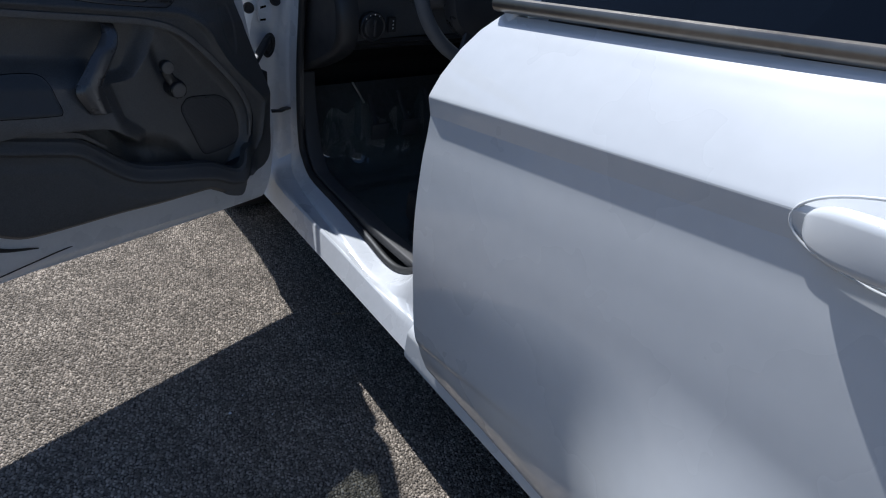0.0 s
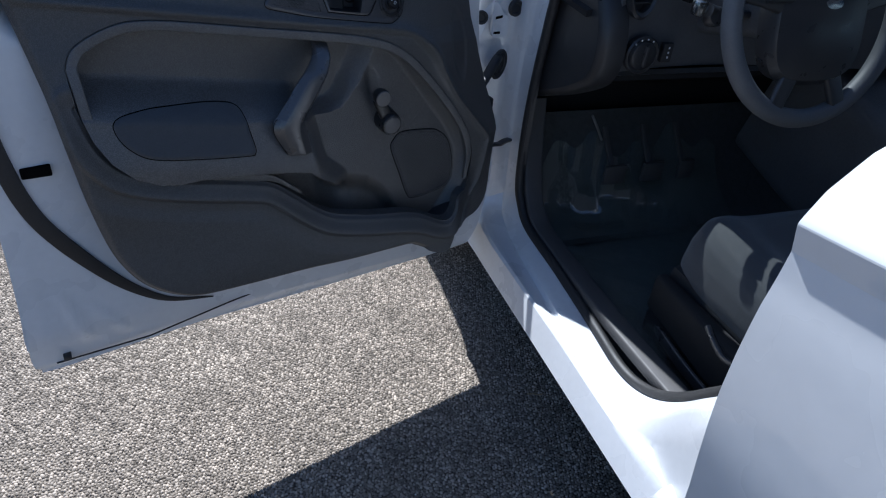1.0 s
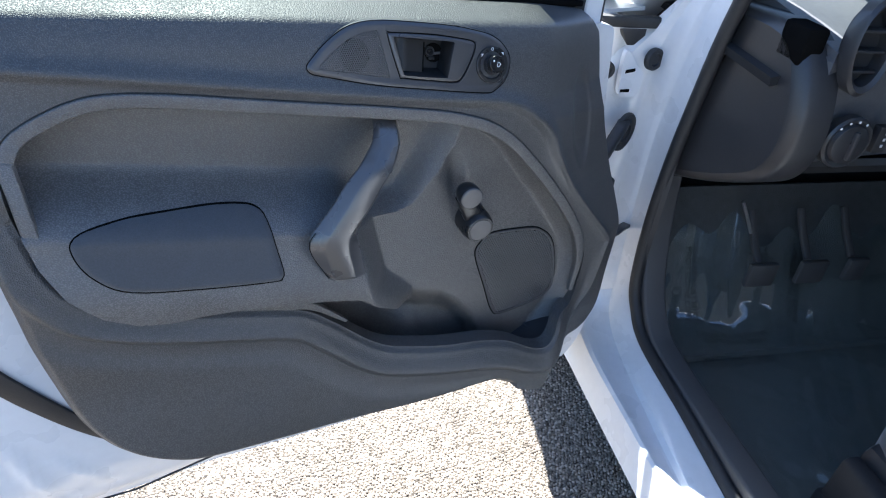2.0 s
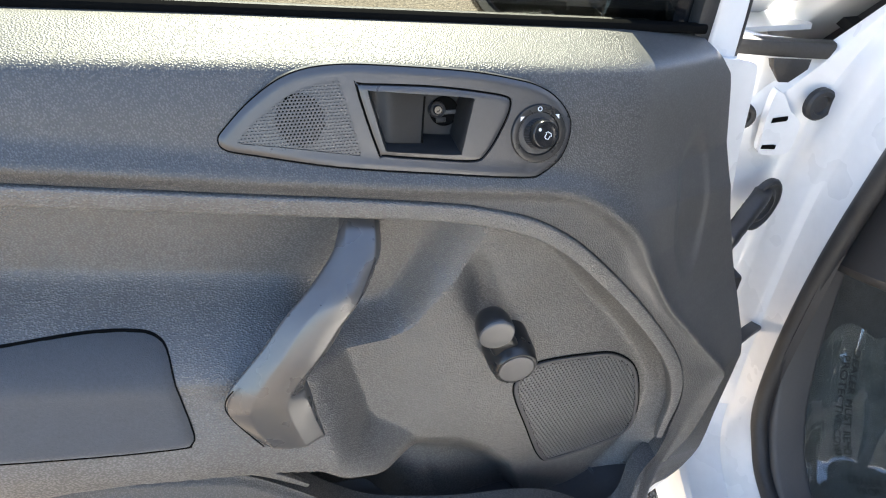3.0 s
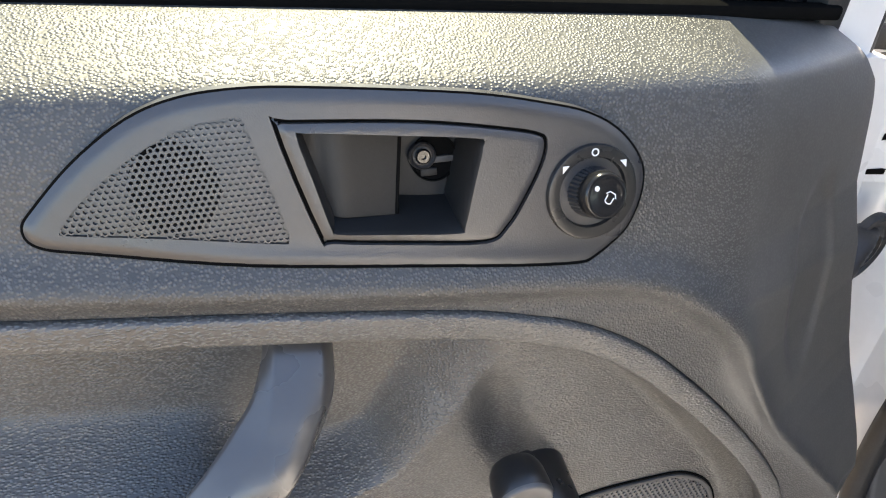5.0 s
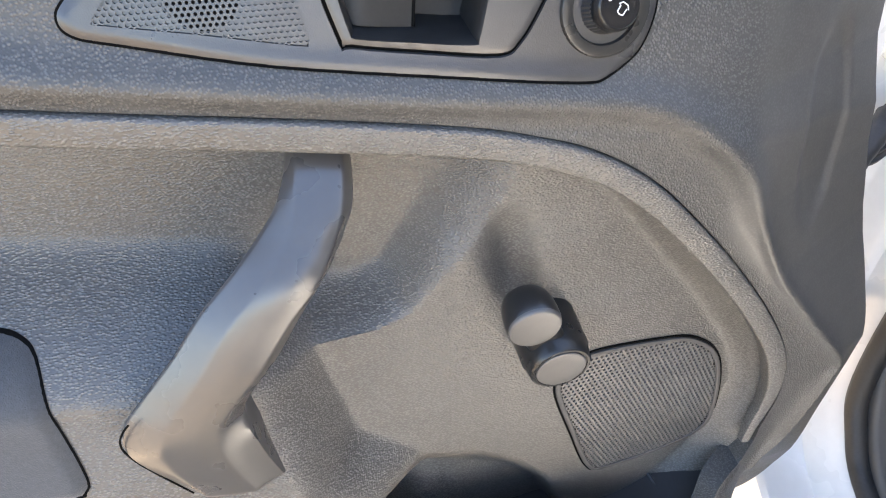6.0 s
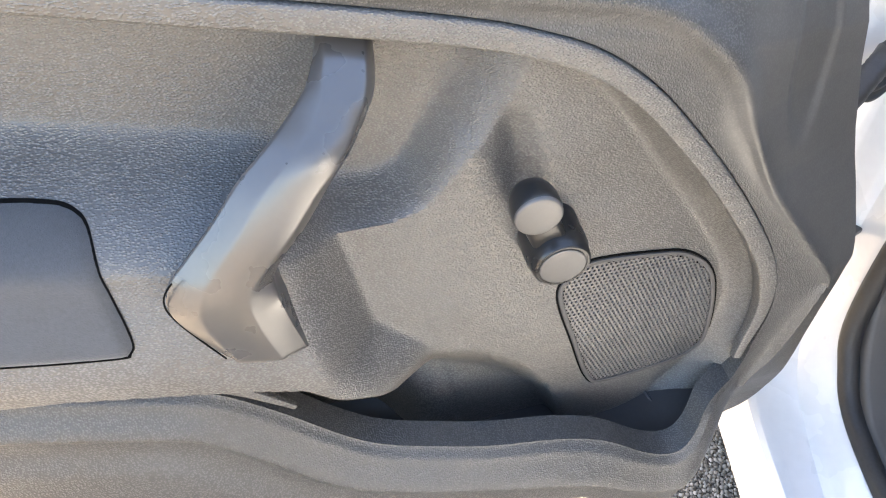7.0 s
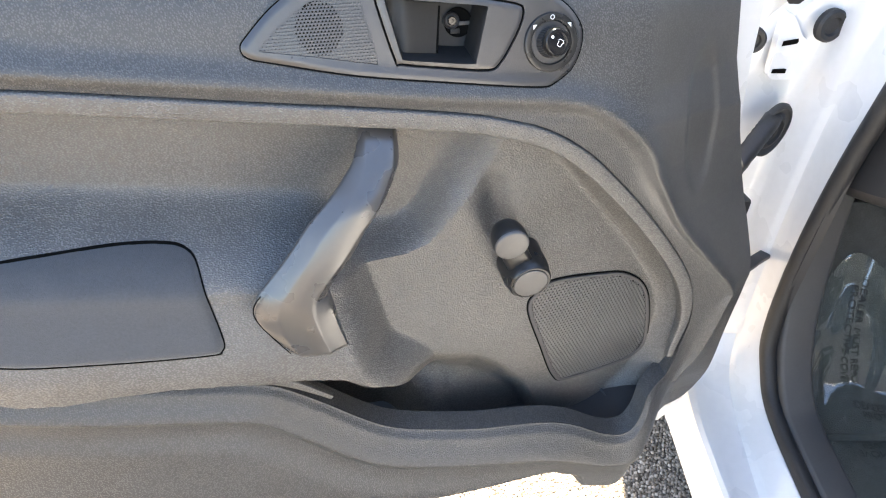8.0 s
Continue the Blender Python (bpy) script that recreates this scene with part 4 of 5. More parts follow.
part("post_seal", sweep([(0.163, 0.088, 0.918), (0.165, 0.088, 0.99), (0.115, 0.07, 1.11), (-0.01, 0.03, 1.235), (-0.2, -0.01, 1.33)], rounded(0.008, 0.0075, 0.003, 2), (0, -1, 0)), RUBBER, front_door)
part("post_edge_seal", sweep([(0.2085, 0.098, 0.888), (0.2075, 0.099, 0.94), (0.2055, 0.1, 1.0), (0.158, 0.082, 1.11)], rounded(0.005, 0.0035, 0.002, 2), (0, -1, 0)), RUBBER, front_door)
part("mirror_sail", surf(lambda u, v: (0.168 - 0.004 * v - (0.078 - 0.03 * v) * u, 0.103 + 0.02 * u * (1 - v), 0.916 + 0.13 * v), 6, 8, 0.008), GLOSSY, front_door, "gloss black mirror sail")

# door mirror outside the glass
MIR_N = Vector((-0.23, -0.96, 0.16)).normalized()
MIR_X = Vector((0, 0, 1)).cross(MIR_N).normalized()
MIR = Matrix.Translation((0.095, 0.207, 0.957)) @ Matrix((MIR_X, MIR_N.cross(MIR_X), MIR_N)).transposed().to_4x4()


def oval(a, w, h):
    c, q = math.cos(a), math.sin(a)
    return w * math.copysign(abs(c) ** 0.6, c), h * math.copysign(abs(q) ** 0.7, q)


def mirror_shell(u, v):
    k = [(0.955, 0.003), (0.99, 0.009), (1.08, 0.006), (1.13, -0.004), (1.1, -0.035), (0.95, -0.065), (0.6, -0.088), (0.02, -0.095)]
    q = v * 7
    i = min(int(q), 6)
    f = q - i
    sc, h = (k[i][n] * (1 - f) + k[i + 1][n] * f for n in (0, 1))
    a, b = oval(2 * math.pi * u, 0.084, 0.064)
    return tuple(MIR @ Vector((a * sc, b * sc, h)))


mirror = part("mirror_housing", surf(mirror_shell, 40, 29), GLOSSY, front_door, "black door mirror with rain drops on its glass", angle=60)
part("mirror_glass", surf(lambda u, v: tuple(MIR @ Vector((*oval(2 * math.pi * u, 0.0805 * v, 0.0605 * v), 0.003))), 40, 6), MIRROR, mirror)
part("mirror_foot", sweep([(0.150, 0.10, 0.935), (0.145, 0.14, 0.925), (0.135, 0.175, 0.93)], rounded(0.018, 0.024, 0.01, 3), (0, 0, 1)), GLOSSY, mirror)
drops = random.Random(4)
for k in range(9):
    a, b = drops.uniform(-0.05, 0.05), drops.uniform(-0.058, -0.02)
    part("water_drop", lathe([(0.0022, 0.0), (0.0019, 0.0008), (0.001, 0.0012), (0.0, 0.0013)], 10, MIR @ Matrix.Translation((a, b, 0.0032))), SCREEN, mirror)

# hinge-side fittings
def grommet(parent, m, r=0.0135):
    g = part("grommet", lathe([(r, -0.004), (r, 0.002), (r * 0.85, 0.0045), (r * 0.6, 0.004), (r * 0.5, 0.001), (0.0, 0.001)], 24, m), RUBBER, parent, "black rubber grommet")
    return g


BACK = Vector((-0.30, -0.95, 0.05)).normalized().to_track_quat("Z", "Y").to_matrix().to_4x4()
check = part("check_strap", sweep(spline([(0.27, 0.09, 0.548), (0.327, 0.10, 0.537), (0.348, 0.108, 0.531), (0.371, 0.12, 0.529), (0.396, 0.134, 0.523)], 4), rounded(0.0035, 0.0075, 0.002, 2), (0, 0, 1)), DARK, front_door, "black door check strap")
part("check_head", lathe([(0.006, -0.006), (0.0105, -0.005), (0.0115, 0.0), (0.0105, 0.005), (0.006, 0.006), (0.0045, 0.003), (0.0, 0.003)], 18, at(0.403, 0.138, 0.519, BACK)), DARK, check)
part("check_pin", lathe([(0.0028, -0.014), (0.0028, 0.014), (0.0, 0.014)], 10, at(0.403, 0.134, 0.519, Matrix.Identity(4))), DARK, check)
BOOT = Matrix.Translation((0.347, 0.15, 0.702)) @ Vector((0.0, -0.99, 0.05)).normalized().to_track_quat("Z", "Y").to_matrix().to_4x4() @ Matrix.Rotation(radians(-14), 4, "Z") @ Matrix.Diagonal((0.74, 1.36, 1, 1))
boot = part("wiring_boot", lathe([(0.0235, -0.004), (0.0245, 0.001), (0.0235, 0.0045), (0.021, 0.0055), (0.0195, 0.0035), (0.0165, 0.003), (0.0145, 0.0055), (0.0115, 0.0065), (0.0095, 0.003), (0.0, 0.002)], 36, BOOT), RUBBER, front_door, "black rubber wiring boot")
part("boot_tube", sweep(spline([(0.25, 0.09, 0.668), (0.285, 0.112, 0.684), (0.318, 0.133, 0.704), (0.332, 0.141, 0.714), (0.345, 0.152, 0.716)], 6), rounded(0.0075, 0.0095, 0.005, 3), (0, 0, 1), taper=[1.0 + 0.06 * (k % 2) for k in range(25)]), RUBBER, boot)
part("hinge_knuckle", block(0.27, 0.30, 0.085, 0.115, 0.605, 0.655, 0.004), RUBBER, front_door)

# -- body side round the front door opening --
OPENING = [  # seal, flange, ridge, outer edge, under side
    ((0.13, 0.70, 1.06), (0.118, 0.745, 1.045), (0.108, 0.775, 1.035), (0.105, 0.785, 1.03), (0.11, 0.795, 1.02)),
    ((0.1, 0.757, 0.96), (0.098, 0.82, 0.925), (0.09, 0.865, 0.90), (0.075, 0.885, 0.88), (0.07, 0.91, 0.87)),
    ((0.1, 0.80, 0.75), (0.096, 0.86, 0.75), (0.078, 0.900, 0.75), (0.01, 0.912, 0.75), (-0.02, 0.95, 0.75)),
    ((0.1, 0.814, 0.58), (0.095, 0.862, 0.57), (0.074, 0.896, 0.56), (0.008, 0.91, 0.55), (-0.01, 0.95, 0.54)),
    ((0.1, 0.804, 0.44), (0.09, 0.845, 0.41), (0.06, 0.882, 0.375), (0.006, 0.91, 0.34), (0.0, 0.95, 0.31)),
    ((0.1, 0.776, 0.39), (0.075, 0.80, 0.362), (0.03, 0.83, 0.342), (0.0, 0.86, 0.28), (0.04, 0.87, 0.24)),
    ((0.1, 0.72, 0.357), (0.07, 0.73, 0.34), (0.014, 0.74, 0.338), (0.0, 0.75, 0.273), (0.04, 0.75, 0.24)),
    ((0.1, 0.566, 0.346), (0.055, 0.566, 0.335), (0.015, 0.566, 0.336), (0.0, 0.566, 0.272), (0.04, 0.566, 0.24)),
    ((0.1, 0.40, 0.328), (0.046, 0.40, 0.33), (0.018, 0.38, 0.334), (0.0, 0.38, 0.272), (0.04, 0.38, 0.24)),
    ((0.1, 0.30, 0.316), (0.045, 0.275, 0.316), (0.018, 0.25, 0.331), (0.0, 0.25, 0.272), (0.04, 0.25, 0.24)),
    ((0.1, 0.232, 0.328), (0.045, 0.18, 0.338), (0.018, 0.14, 0.33), (0.0, 0.14, 0.272), (0.04, 0.14, 0.24)),
    ((0.1, 0.166, 0.368), (0.045, 0.122, 0.384), (0.018, 0.06, 0.33), (0.0, 0.04, 0.272), (0.04, 0.04, 0.24)),
    ((0.1, 0.10, 0.44), (0.045, 0.078, 0.45), (0.018, -0.02, 0.34), (0.0, -0.06, 0.272), (0.04, -0.06, 0.24)),
    ((0.1, 0.04, 0.54), (0.045, 0.012, 0.54), (0.02, -0.08, 0.5), (0.0, -0.12, 0.48), (0.04, -0.13, 0.48)),
    ((0.1, -0.03, 0.8), (0.05, -0.06, 0.8), (0.02, -0.1, 0.8), (0.0, -0.14, 0.8), (0.04, -0.15, 0.8)),
    ((0.12, -0.08, 1.05), (0.09, -0.1, 1.05), (0.07, -0.12, 1.05), (0.05, -0.14, 1.05), (0.07, -0.16, 1.05)),
]
rows = [spline([k[i] for k in OPENING], 6) for i in range(5)]


def sill_section(q):
    """Flange, shelf, small step, ridge and outer face at one station."""
    p0, p1, p2, p3, p4 = (r[q] for r in rows)
    low = np.cross(rows[1][min(q + 1, len(rows[1]) - 1)] - rows[1][max(q - 1, 0)], p2 - p0)
    low *= 0.01 / (np.linalg.norm(low) + 1e-9)
    low *= -1.0 if low @ (np.array((0.3, 0.45, 0.7)) - p1) > 0 else 1.0
    back = 1 - 0.5 * float(step(0.55, 0.8, p1[1]))
    rise = float(step(0.5, 0.36, p1[1]))
    wall = p1 + rise * np.array((-0.005, -0.002, -0.7 * max(0.0, p1[2] - p2[2]) - 0.004)) + (1 - rise) * (0.10 * (p2 - p1) + back * low)
    shelf = wall + 0.6 * (p2 - wall) + (1 - rise) * 0.3 * back * low
    pts = [p0, p0 + 0.5 * (p1 - p0), p1 - 0.1 * (p1 - p0), wall, shelf, p2 - 0.1 * (p2 - p1) + 0.2 * low, p2 + 0.12 * (p3 - p2), p3 - 0.12 * (p3 - p2), p3, p4]
    out = [pts[0]]
    for k in range(1, len(pts) - 1):
        out += [pts[k] + 0.12 * (pts[k - 1] - pts[k]), pts[k] + 0.12 * (pts[k + 1] - pts[k])]
    return np.array(out + [pts[-1]])


sections = np.array([sill_section(q) for q in range(len(rows[0]))])
idx = np.arange(sections.shape[0] * sections.shape[1]).reshape(sections.shape[:2])
side = mesh_of(sections.reshape(-1, 3), np.stack([idx[:-1, :-1], idx[1:, :-1], idx[1:, 1:], idx[:-1, 1:]], -1).reshape(-1, 4)[:, ::-1])
body_side = part("body_side", side, INNER, car, "white painted sill and hinge pillar", angle=24)
part("rear_sill", surf(lambda u, v: (float(np.interp(v, [0, 0.2, 0.3, 0.8, 1], [0.06, 0.014, 0.004, 0.0, 0.04])), 0.03 - 1.09 * u, float(np.interp(v, [0, 0.2, 0.3, 0.8, 1], [0.345, 0.337, 0.325, 0.268, 0.24]))), 12, 21, 0.006), WHITE, car, "white sill under the rear door")
seal = part("door_seal", sweep(rows[0] + np.array((0.006, 0, 0.004)), ring(0.011, 8), (1, 0, 0)), RUBBER, car, "black rubber weather strip", angle=80)

# -- rear door --
EDGE_Z = [0.27, 0.336, 0.416, 0.5, 0.58, 0.65, 0.71, 0.77, 0.835, 0.867, 0.90, 0.94, 0.97, 1.0, 1.05, 1.2]
EDGE_Y = [-0.08, -0.069, -0.064, -0.063, -0.057, -0.050, -0.047, -0.046, -0.048, -0.046, -0.044, -0.05, -0.063, -0.086, -0.125, -0.17]
BELLY = spline([(-0.62, 0.018), (-0.59, 0.0), (-0.56, -0.0207), (-0.535, -0.031), (-0.49, -0.045), (-0.42, -0.057), (-0.30, -0.0655), (-0.22, -0.0645), (-0.14, -0.0595), (-0.10, -0.056), (-0.065, -0.052), (-0.03, -0.0497)], 6)
SHOULDER = spline([(0.004, -0.0535), (0.03, -0.0362), (0.06, -0.0148), (0.09, 0.0078), (0.12, 0.032), (0.2, 0.104)], 5)
PROF_D = list(BELLY[:, 0]) + [-0.004, 0.0] + list(SHOULDER[:, 0])
PROF_X = list(BELLY[:, 1]) + [-0.0545, -0.055] + list(SHOULDER[:, 1])


def flank(u, v):
    cy0 = -1.05 * u - 0.03
    zc = 0.87 + 0.145 * (-0.05 - cy0)
    knots = [0.298, zc - 0.064, zc - 0.058, zc - 0.003, zc + 0.003, 0.998 + 0.13 * 1.05 * u]
    z0 = float(np.interp(v, [0.0, 0.6, 0.62, 0.7, 0.72, 1.0], knots))
    cy = float(np.interp(z0, EDGE_Z, EDGE_Y)) * (1 - u) - 1.05 * u
    d = z0 - zc + 0.145 * (-0.05 - cy0) * (1 - float(step(0.38, 0.75, z0)))
    cx = float(np.interp(d, PROF_D, PROF_X))
    cx += 0.004 * float(step(0.01, -0.012, z0 - 0.384 - 0.2 * (-0.05 - cy))) * float(step(-0.5, -0.2, cy))
    cx -= 0.055 * float(step(-0.46, -0.72, cy)) * float(step(0.72, 0.46, z0))
    return cx, cy, z0


rear_door = part("rear_door", surf(flank, 70, 151, 0.012), WHITE, car, "closed white rear door with a sharp shoulder crease", angle=11)

# -- cabin shell --
cabin = part("floor_pan", surf(lambda u, v: (0.12 + 1.42 * u, -1.3 + 2.3 * v, 0.27 + 0.12 * float(step(0.92, 1.0, v))), 12, 12, 0.02), CARPET, car, "black carpet of the footwell")
part("roof", surf(lambda u, v: (0.22 + 1.2 * u, -1.5 + 1.75 * v, 1.40 + 0.06 * math.sin(math.pi * u) + 0.02 * math.sin(math.pi * v)), 14, 14, 0.03), WHITE, car)
part("far_side", surf(lambda u, v: (1.68 - 0.05 * v * v, -1.06 + 2.06 * u, 0.27 + 0.72 * v), 10, 10, 0.08), WHITE, car)
part("rear_bulkhead", surf(lambda u, v: (0.14 + 1.4 * u, -0.95 - 0.2 * v, 0.27 + 0.75 * v), 6, 6, 0.05), CLOTH, car)
part("firewall", surf(lambda u, v: (0.12 + 1.42 * u, 0.98 + 0.05 * v, 0.28 + 0.68 * v), 6, 6, 0.03), MATT, car)
part("kick_panel", surf(lambda u, v: (0.112 + 0.05 * u, 0.80 + 0.2 * u, 0.3 + 0.62 * v), 6, 6, 0.01), DARK, car, "black kick panel")
# Tint kept this dark to hold back sun on the seat and floor
part("windshield", surf(lambda u, v: (0.14 + 1.36 * u + (0.12 - 0.24 * u) * v, 1.02 + 0.12 * math.sin(math.pi * u) - 0.72 * v, 0.89 + 0.04 * math.sin(math.pi * u) + 0.49 * v), 16, 10, 0.005), glass("shaded_screen", (0.62, 0.64, 0.63)), car, "tinted windshield")
for sgn, x0, x1 in ((1, 0.108, 0.225), (-1, 1.542, 1.425)):
    part("roof_pillar", sweep([(x0 - 0.01 * sgn, 1.03, 0.865), (x0, 0.93, 0.955), (x0 + 0.05 * sgn, 0.62, 1.15), (x1, 0.27, 1.36), (x1, -0.3, 1.42), (x1, -1.2, 1.38)], rounded(0.035, 0.04, 0.012, 3), (0, 0.6, 1)), WHITE, car)
# Unseen block added at the pillar base to set where sun reaches the sill
part("sill_sun_block", sweep(spline([(-0.005, 1.07, 0.865), (0.01, 1.01, 0.905), (0.04, 0.955, 0.94), (0.085, 0.915, 0.962)], 4), rounded(0.03, 0.042, 0.014, 3), (0, 0.6, 1)), WHITE, car, "white block added at the windshield pillar, shading the sill")
part("cowl_panel", surf(lambda u, v: (0.12 + 1.4 * u, 0.93 + 0.16 * v + 0.14 * math.sin(math.pi * u), 0.865 + 0.045 * math.sin(math.pi * u) - 0.012 * math.cos(6 * math.pi * v)), 30, 16, 0.01),
     mat("mottled_cowl_plastic", (0.09, 0.06, 0.048), 0.9, vary=0.9, scale=30, bump=0.8, grain=160), car, "mottled brown-black cowl grille under the windshield")


# -- front fender, bonnet, wheel --
def fender(u, v):
    cy = 0.955 + 0.95 * u
    drop = 0.11 * u * u
    pts_z = [0.36, 0.5, 0.65, 0.8, 0.845, 0.865, 0.872]
    pts_x = [-0.012, -0.036, -0.052, -0.058, -0.045, 0.0, 0.075]
    q = v * 6
    i = min(int(q), 5)
    f = q - i
    return pts_x[i] * (1 - f) + pts_x[i + 1] * f + 0.06 * u * u, cy, pts_z[i] * (1 - f) + pts_z[i + 1] * f - drop * (0.3 + 0.7 * v) + 0.22 * (1 - v) * float(step(0.12, 0.3, u)) * float(step(0.8, 0.62, u))


part("front_fender", surf(fender, 30, 37, 0.006), WHITE, car, "white front fender")
part("front_fender", surf(lambda u, v: (1.63 - fender(u, v)[0],) + fender(u, v)[1:], 30, 37, 0.006), WHITE, car, "white front fender")
part("bonnet", surf(lambda u, v: (0.085 + 1.47 * u, 1.07 + 0.16 * math.sin(math.pi * u) * (1 - v) + 0.8 * v + 0.26 * math.sin(math.pi * u) ** 0.7 * v * v, 0.872 + 0.075 * math.sin(math.pi * u) ** 0.6 - 0.14 * v * v), 24, 14, 0.01), WHITE, car, "white bonnet")
part("nose", surf(lambda u, v: (0.01 + 1.61 * u, 1.84 + 0.27 * math.sin(math.pi * u) ** 0.7 + 0.05 * math.sin(math.pi * v), 0.25 + (0.49 + 0.065 * math.sin(math.pi * u) ** 0.6) * v), 24, 12, 0.02), WHITE, car, "white front bumper")
part("underbody", block(0.05, 1.58, -2.1, 1.9, 0.2, 0.262, 0.01), DARK, car)


# -- rear of the body --
def quarter(u, v):
    cx, _, z = flank(1.0, v)
    cy = -1.06 - 1.1 * u
    top = 1.132 - 0.05 * u * u
    arch = 0.3 + math.sqrt(max(0.0, 0.115 - (cy + 1.34) ** 2))
    z = arch + (z - 0.272) * (top - arch) / (flank(1.0, 1.0)[2] - 0.272)
    return max(cx, -0.06) + 0.16 * u ** 3, cy, z


def rear_pillar(u, v):
    x0, y0, z0 = quarter(0.72 * u, 1.0)
    w = 1 - (1 - v) ** 1.25
    return x0 + (0.225 - x0) * w, y0 + (-1.12 - 0.37 * u - y0) * w, z0 + (1.405 - 0.01 * u - z0) * w


def boot_lid(u, v):
    bow = math.sin(math.pi * u) ** 0.5
    return 0.13 + 1.37 * u, -1.80 - 0.40 * v - 0.06 * bow * v, 1.105 + 0.02 * bow - 0.03 * v * v


for side in (0, 1):
    name = "white rear quarter panel"
    part("rear_quarter", surf(lambda u, v: (quarter(u, v)[0] if side == 0 else 1.63 - quarter(u, v)[0],) + quarter(u, v)[1:], 40, 40, 0.01), WHITE, car, name)
    part("rear_pillar", surf(lambda u, v: (rear_pillar(u, v)[0] if side == 0 else 1.63 - rear_pillar(u, v)[0],) + rear_pillar(u, v)[1:], 14, 10, 0.02), WHITE, car, "white rear roof pillar")
part("boot_lid", surf(boot_lid, 20, 12, 0.015), WHITE, car, "white boot lid")
part("rear_panel", surf(lambda u, v: (0.07 + 1.49 * u, -2.15 - 0.11 * math.sin(math.pi * u) ** 0.5 - 0.03 * math.sin(math.pi * v), 0.3 + (0.775 + 0.02 * math.sin(math.pi * u) ** 0.5) * v), 20, 12, 0.02), WHITE, car, "white rear panel")
part("rear_screen", surf(lambda u, v: (0.2 + 1.23 * u + (0.04 - 0.08 * u) * v, -1.84 + 0.37 * v - 0.05 * math.sin(math.pi * u), 1.115 + 0.01 * math.sin(math.pi * u) + 0.29 * v + 0.05 * v * math.sin(math.pi * u)), 14, 8, 0.005), TINTED, car, "dark tinted rear window")
part("side_window", surf(lambda u, v: (1.62 - 0.18 * v, -1.12 + (2.05 - 0.65 * v) * u, 0.985 + 0.14 * (1 - u) + (0.385 - 0.14 * (1 - u)) * v), 12, 8, 0.005), TINTED, car, "dark tinted side windows")


def wheel(cx, cy):
    turn = Matrix.Translation((cx, cy, 0.3)) @ Matrix.Rotation(radians(-90), 4, "Y")
    tyre = part("wheel", lathe([(0.20, -0.09), (0.275, -0.09), (0.296, -0.075), (0.3, -0.05), (0.3, 0.05), (0.296, 0.075), (0.275, 0.09), (0.20, 0.085), (0.19, 0.0)], 48, turn), RUBBER, car, "black tyre on a silver rim")
    part("rim", lathe([(0.2, -0.06), (0.2, 0.07), (0.185, 0.074), (0.17, 0.05), (0.06, 0.04), (0.05, 0.055), (0.0, 0.056)], 32, turn), CHROME, tyre)


for wx, wy in ((0.1, 1.36), (1.55, 1.36), (0.1, -1.34), (1.55, -1.34)):
    wheel(wx, wy)

# -- fittings on the hinge pillar --
grommet(car, at(0.071, 0.882, 0.817, Vector((0.22, -0.96, 0.05)).normalized().to_track_quat("Z", "Y").to_matrix().to_4x4()), 0.0175)
grommet(car, at(0.003, 0.902, 0.792, Vector((-0.2, -0.95, 0.1)).normalized().to_track_quat("Z", "Y").to_matrix().to_4x4()), 0.0145)
part("fender_back", surf(lambda u, v: (-0.035 + 0.1 * u, 0.958 - 0.05 * u + 0.004 * math.sin(3 * math.pi * u), 0.34 + 0.53 * v), 12, 12, 0.008), INNER, car, "white painted fender return flange")
PLT = spline([(0.027, 0.756), (0.024, 0.775), (0.022, 0.80), (0.023, 0.826), (0.032, 0.824), (0.045, 0.806), (0.056, 0.798), (0.0595, 0.788), (0.059, 0.765), (0.054, 0.757), (0.042, 0.755)], 4, True)
hinge = part("hinge_plate", field(PLT, lambda x, z: 0.884 - 0.1 * (x - 0.04), 0.003, back=0.012), INNER, car, "white hinge plate with slots")
part("hinge_slot_shade", field(np.array([(0.028, 0.7925), (0.044, 0.7965), (0.044, 0.8025), (0.028, 0.7985)]), lambda x, z: 0.8832 - 0.1 * (x - 0.04), 0.003), VOID, hinge)
part("hinge_slot_shade", field(np.array([(0.027, 0.7615), (0.042, 0.7625), (0.042, 0.7685), (0.027, 0.7665)]), lambda x, z: 0.8832 - 0.1 * (x - 0.04), 0.003), VOID, hinge)
part("pressed_bead", sweep(spline([(0.135, 0.893, 0.72), (0.114, 0.897, 0.682), (0.104, 0.899, 0.645), (0.099, 0.899, 0.60), (0.086, 0.90, 0.54), (0.075, 0.90, 0.50)], 6), ring(0.007, 10, 0.5), (0, -1, 0)), INNER, body_side, angle=90)
part("cowl_strip", sweep([(-0.04, 0.915, 0.867), (0.02, 0.905, 0.868), (0.072, 0.900, 0.869)], rounded(0.0085, 0.008, 0.003, 2), (0, 0, 1)), RUBBER, car, "black rubber strip under the fender edge")
part("strip_clip", sweep([(0.032, 0.900, 0.858), (0.032, 0.897, 0.850), (0.032, 0.898, 0.834)], rounded(0.006, 0.019, 0.003, 2), (0, -1, 0), taper=[1.1, 1.0, 0.3]), RUBBER, car)

# -- rear door fittings --
by = np.linspace(-0.075, -1.04, 40)


def belt_r(cy):
    return 0.995 - 0.13 * (cy + 0.06)


